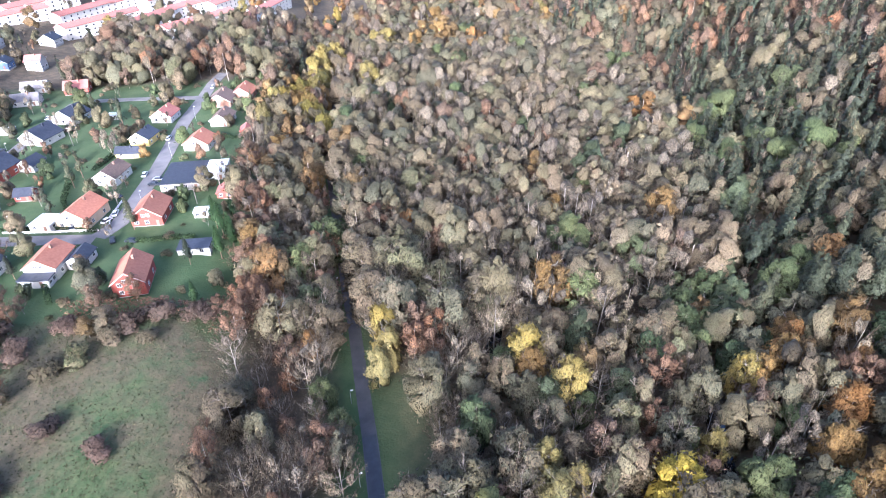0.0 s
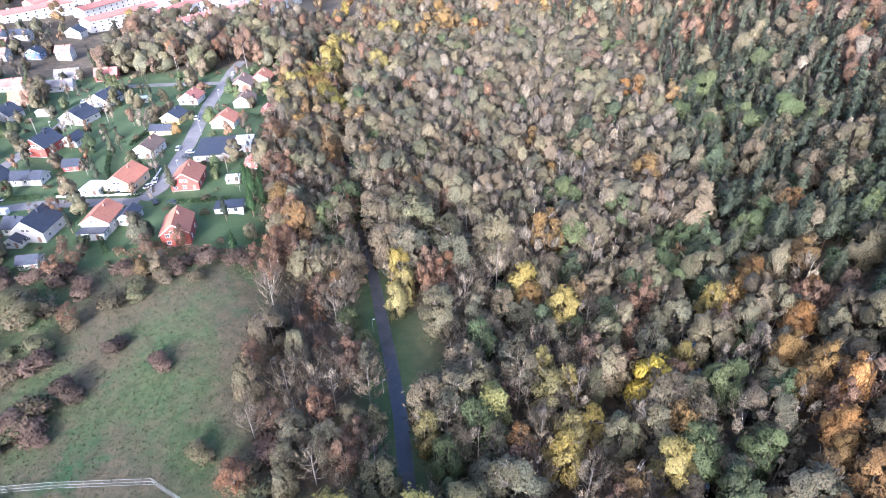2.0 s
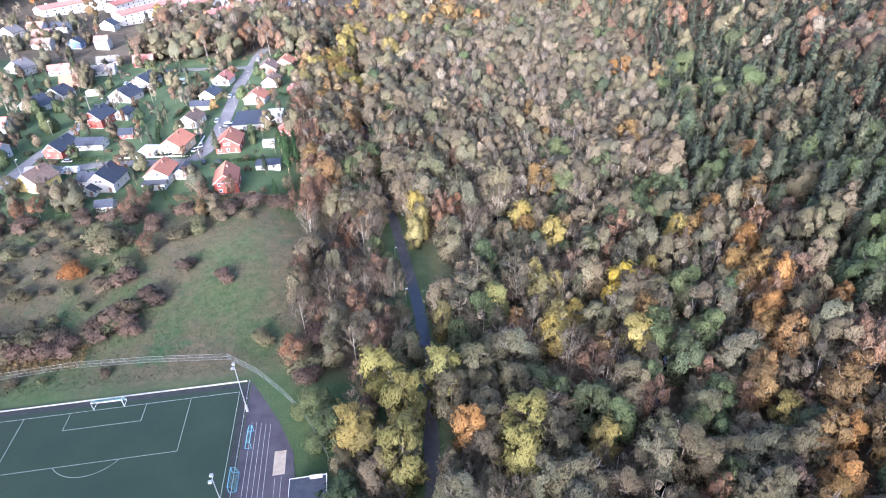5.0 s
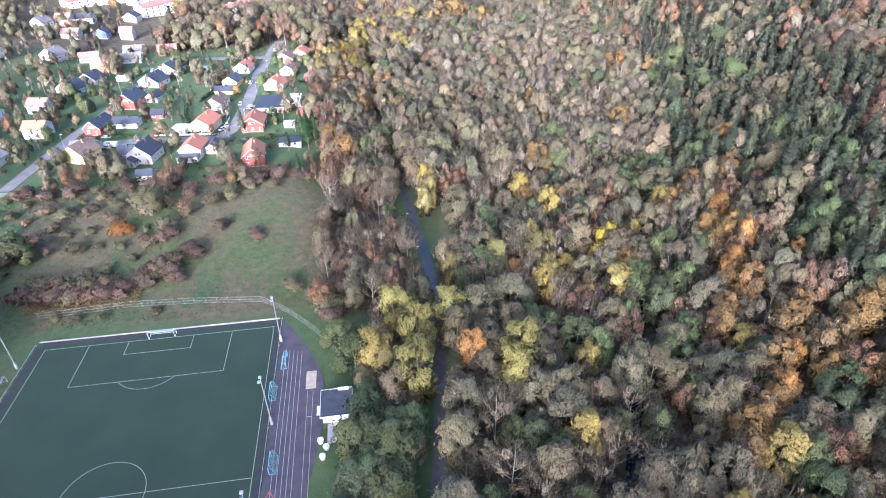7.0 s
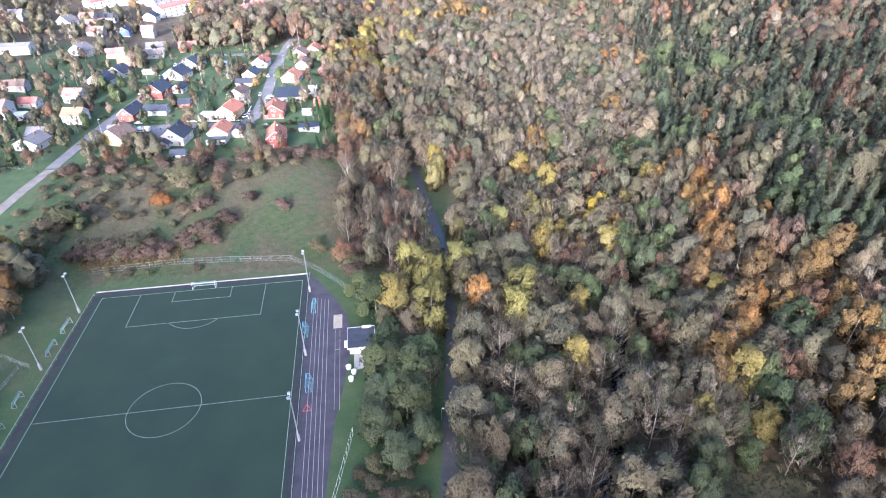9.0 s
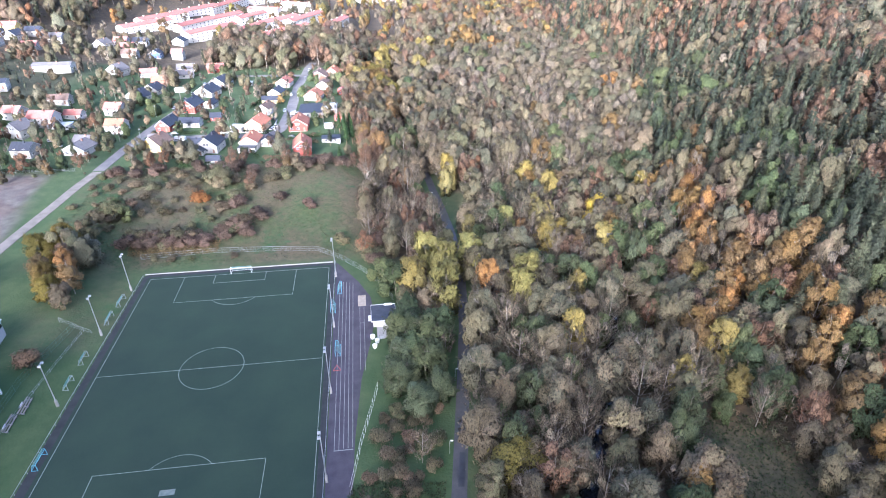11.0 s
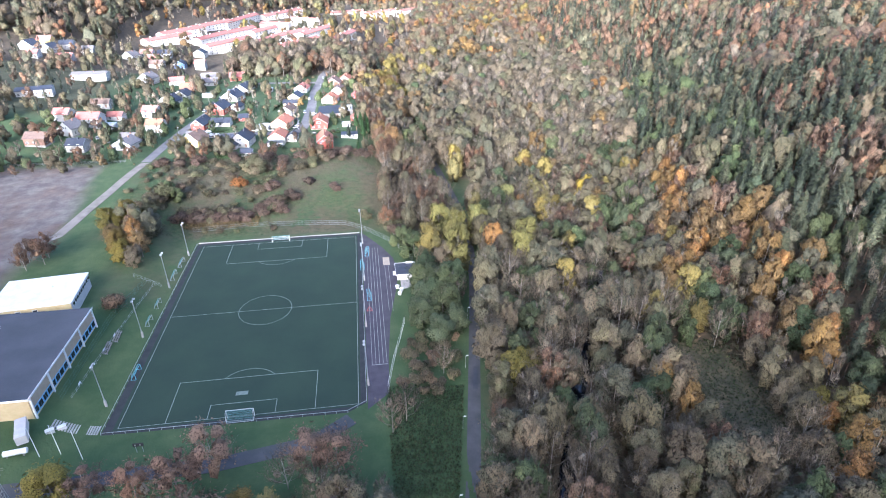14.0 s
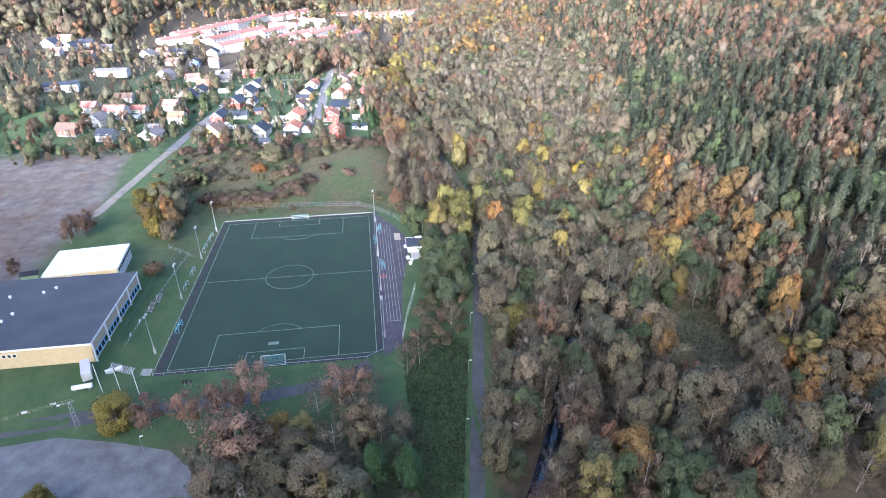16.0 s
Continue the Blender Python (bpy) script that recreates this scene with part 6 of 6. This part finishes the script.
for s in (-1.0, 1.0):
    part("wheel", rod(bmesh.new(), (s - 0.1, 0, 0.32), (s + 0.1, 0, 0.32), 0.32, sides=12), M_RUBBER, top)

# ---------------------------------------------------------------- hedges and garden growth
def hedge(pts, w, h, mat, label):
    vs, nr = [], []
    for (x0, y0), (x1, y1) in zip(pts, pts[1:]):
        ln = math.hypot(x1 - x0, y1 - y0)
        k = int(ln * 26)
        f = rng.uniform(0, 1, k)
        ux, uy = (x1 - x0) / ln, (y1 - y0) / ln
        side = rng.uniform(-1, 1, k)
        up = rng.uniform(0, 1, k)
        edge_on = rng.uniform(size=k) < 0.5
        up = np.where(edge_on, 1.0 + rng.normal(0, 0.05, k), up)
        side = np.where(edge_on, side, np.sign(side) * (1 + rng.normal(0, 0.06, k)))
        x, y = x0 + (x1 - x0) * f - uy * side * w / 2, y0 + (y1 - y0) * f + ux * side * w / 2
        vs.append(np.stack([x, y, terrain(x, y) + up * h], 1))
        nr.append(np.stack([-uy * side * (1 - edge_on), ux * side * (1 - edge_on), edge_on * 1.0 + 0.2], 1) + rng.normal(0, 0.4, (k, 3)))
    v, t = leaves(np.concatenate(vs), np.concatenate(nr), 0.42)
    tagged(new("hedge", mesh_np("hedge", v, t, [mat])), label, "hedge", "garden hedges")


M_HEDGE = foliage("green_hedge_leaves", [(0.035, 0.065, 0.022), (0.05, 0.08, 0.028)])
M_BEECH = foliage("brown_hedge_leaves", [(0.15, 0.085, 0.055), (0.19, 0.11, 0.07)])
hedge([(-104, 190), (-112, 206), (-118, 232)], 1.4, 1.8, M_HEDGE, "clipped dark green hedge between gardens")
hedge([(-92, 181), (-112, 186.5), (-126, 187)], 1.0, 1.0, M_HEDGE, "low green hedge along the street")
hedge([(-130, 186), (-150, 186.5)], 1.2, 1.4, M_HEDGE, "dark green hedge along the street")
hedge([(-58, 172), (-80, 172)], 1.4, 1.2, M_HEDGE, "clipped green hedge beside a drive")
hedge([(-92, 140), (-98, 152), (-104, 170)], 1.4, 1.7, M_HEDGE, "dark green hedge between two gardens")
hedge([(-86, 136), (-58, 134), (-50, 131)], 4.0, 2.6, M_BEECH, "broad russet hedge at the meadow's edge")
hedge([(-130, 69), (-108, 68)], 5.0, 3.0, M_BEECH, "dense brown bramble hedge behind the fence")
hedge([(-130, 134), (-104, 134)], 3.0, 1.6, M_HEDGE, "green hedge along the garden end")
hedge([(-250, 138), (-182, 137)], 1.6, 1.4, M_HEDGE, "green hedge along the earth lot")
hedge([(-110, 232), (-104, 262), (-106, 290)], 1.2, 1.5, M_HEDGE, "green hedge between long gardens")
hedge([(-74, 262), (-54, 258)], 1.2, 1.5, M_HEDGE, "green hedge across a garden")

GARDEN = ("shrub", "shrub", "shrub", "olive", "bare", "bare", "rust", "green", "olive", "pine")
for _ in range(2200):
    gx, gy = float(rng.uniform(-330, -46)), float(rng.uniform(137, 345))
    if gx < -205 and gy > 205 or gx < -262:
        continue
    if free(gx, gy, 6.5 if gx > -170 else 5.0) and not any((gx - a) ** 2 + (gy - b) ** 2 < (r * 0.92) ** 2 for a, b, r in KEEP_OFF) and rng.uniform() < (0.55 if gx > -150 else 0.8):
        k = GARDEN[int(rng.integers(0, len(GARDEN)))]
        plant(k, gx, gy, (0.9 if k == "shrub" else 0.62) * float(rng.uniform(0.6, 1.25)), 1.2)
for x, y, s in ((-45, 166, 0.8), (-49, 172, 0.8), (-46, 178, 0.75), (-52, 178, 0.7), (-48, 160, 0.7), (-51, 135, 0.5)):
    plant("spruce", x, y, s, 1.1)
for x, y, s in ((-81, 142, 0.85), (-124, 139, 0.8), (-128, 137, 0.8), (-60, 206, 0.7)):
    plant("olive", x, y, s, 1.2)


# ---------------------------------------------------------------- undergrowth
def undergrowth(name, x0, x1, y0, y1, count, size, height, mat, label, keep=None):
    x, y = rng.uniform(x0, x1, count), rng.uniform(y0, y1, count)
    if keep is not None:
        ok = keep(x, y)
        x, y = x[ok], y[ok]
    pos = np.stack([x, y, terrain(x, y) + rng.uniform(0.05, height, len(x))], 1)
    v, t = leaves(pos, rng.normal(0, 0.7, (len(x), 3)) + (0, 0, 0.9), size)
    tint = np.repeat(rng.uniform(0, 1, len(x)), 3)
    tagged(new(name, mesh_np(name, v, t, [mat], tint=tint)), label, "undergrowth", kind="stuff")


M_NETTLE = foliage("nettle_leaves", [(0.035, 0.056, 0.022), (0.055, 0.08, 0.03), (0.08, 0.085, 0.035)])
M_STRAW = foliage("dry_meadow_grass", [(0.07, 0.088, 0.036), (0.1, 0.105, 0.048), (0.125, 0.11, 0.06), (0.08, 0.095, 0.04)])
M_REED = foliage("yellow_reed", [(0.22, 0.16, 0.07), (0.27, 0.19, 0.08), (0.18, 0.15, 0.07)])
undergrowth("nettle_bed", -46, -22, -134, -58, 15000, 0.38, 0.9, M_NETTLE, "dense dark green nettles beside the path", lambda x, y: (x < np.interp(y, PATH_Y, PATH_X) - 3.2) & (x > -48 + (y + 62) * 0.05 + 2.5 * np.sin(y * 0.31) + 1.5 * np.sin(y * 0.83 + 1)))
undergrowth("meadow_grass", -162, -32, 50, 133, 26000, 0.3, 0.35, M_STRAW, "rough tufted meadow grass in green and straw", lambda x, y: x > -172 + 0.0 * y)
undergrowth("reed_strip", -132, -98, 58, 66, 3500, 0.35, 1.2, M_REED, "yellowed tall grass strip behind the fence")
undergrowth("forest_floor_growth", 36, 66, -100, -48, 5000, 0.4, 0.6, M_NETTLE, "low dark growth in the clearing")

M_UNDER = foliage("understorey_leaves", [(0.11, 0.09, 0.055), (0.14, 0.105, 0.065), (0.09, 0.095, 0.05), (0.16, 0.115, 0.07)])
undergrowth("understorey", -5, 330, -130, 470, 60000, 1.1, 5.0, M_UNDER, "brown-green saplings and brush under the trees", lambda x, y: (x > np.interp(y, PATH_Y, PATH_X) + 9) & (np.abs(x - np.interp(y, CREEK_Y, CREEK_X)) > 4) & (((x - 50) / 13) ** 2 + ((y + 74) / 24) ** 2 > 1) & ((x > 10) | (y < 62) | (y > 108)) & (x < -25 + (y + 214) * 0.98))

scatter()
raise_trees()
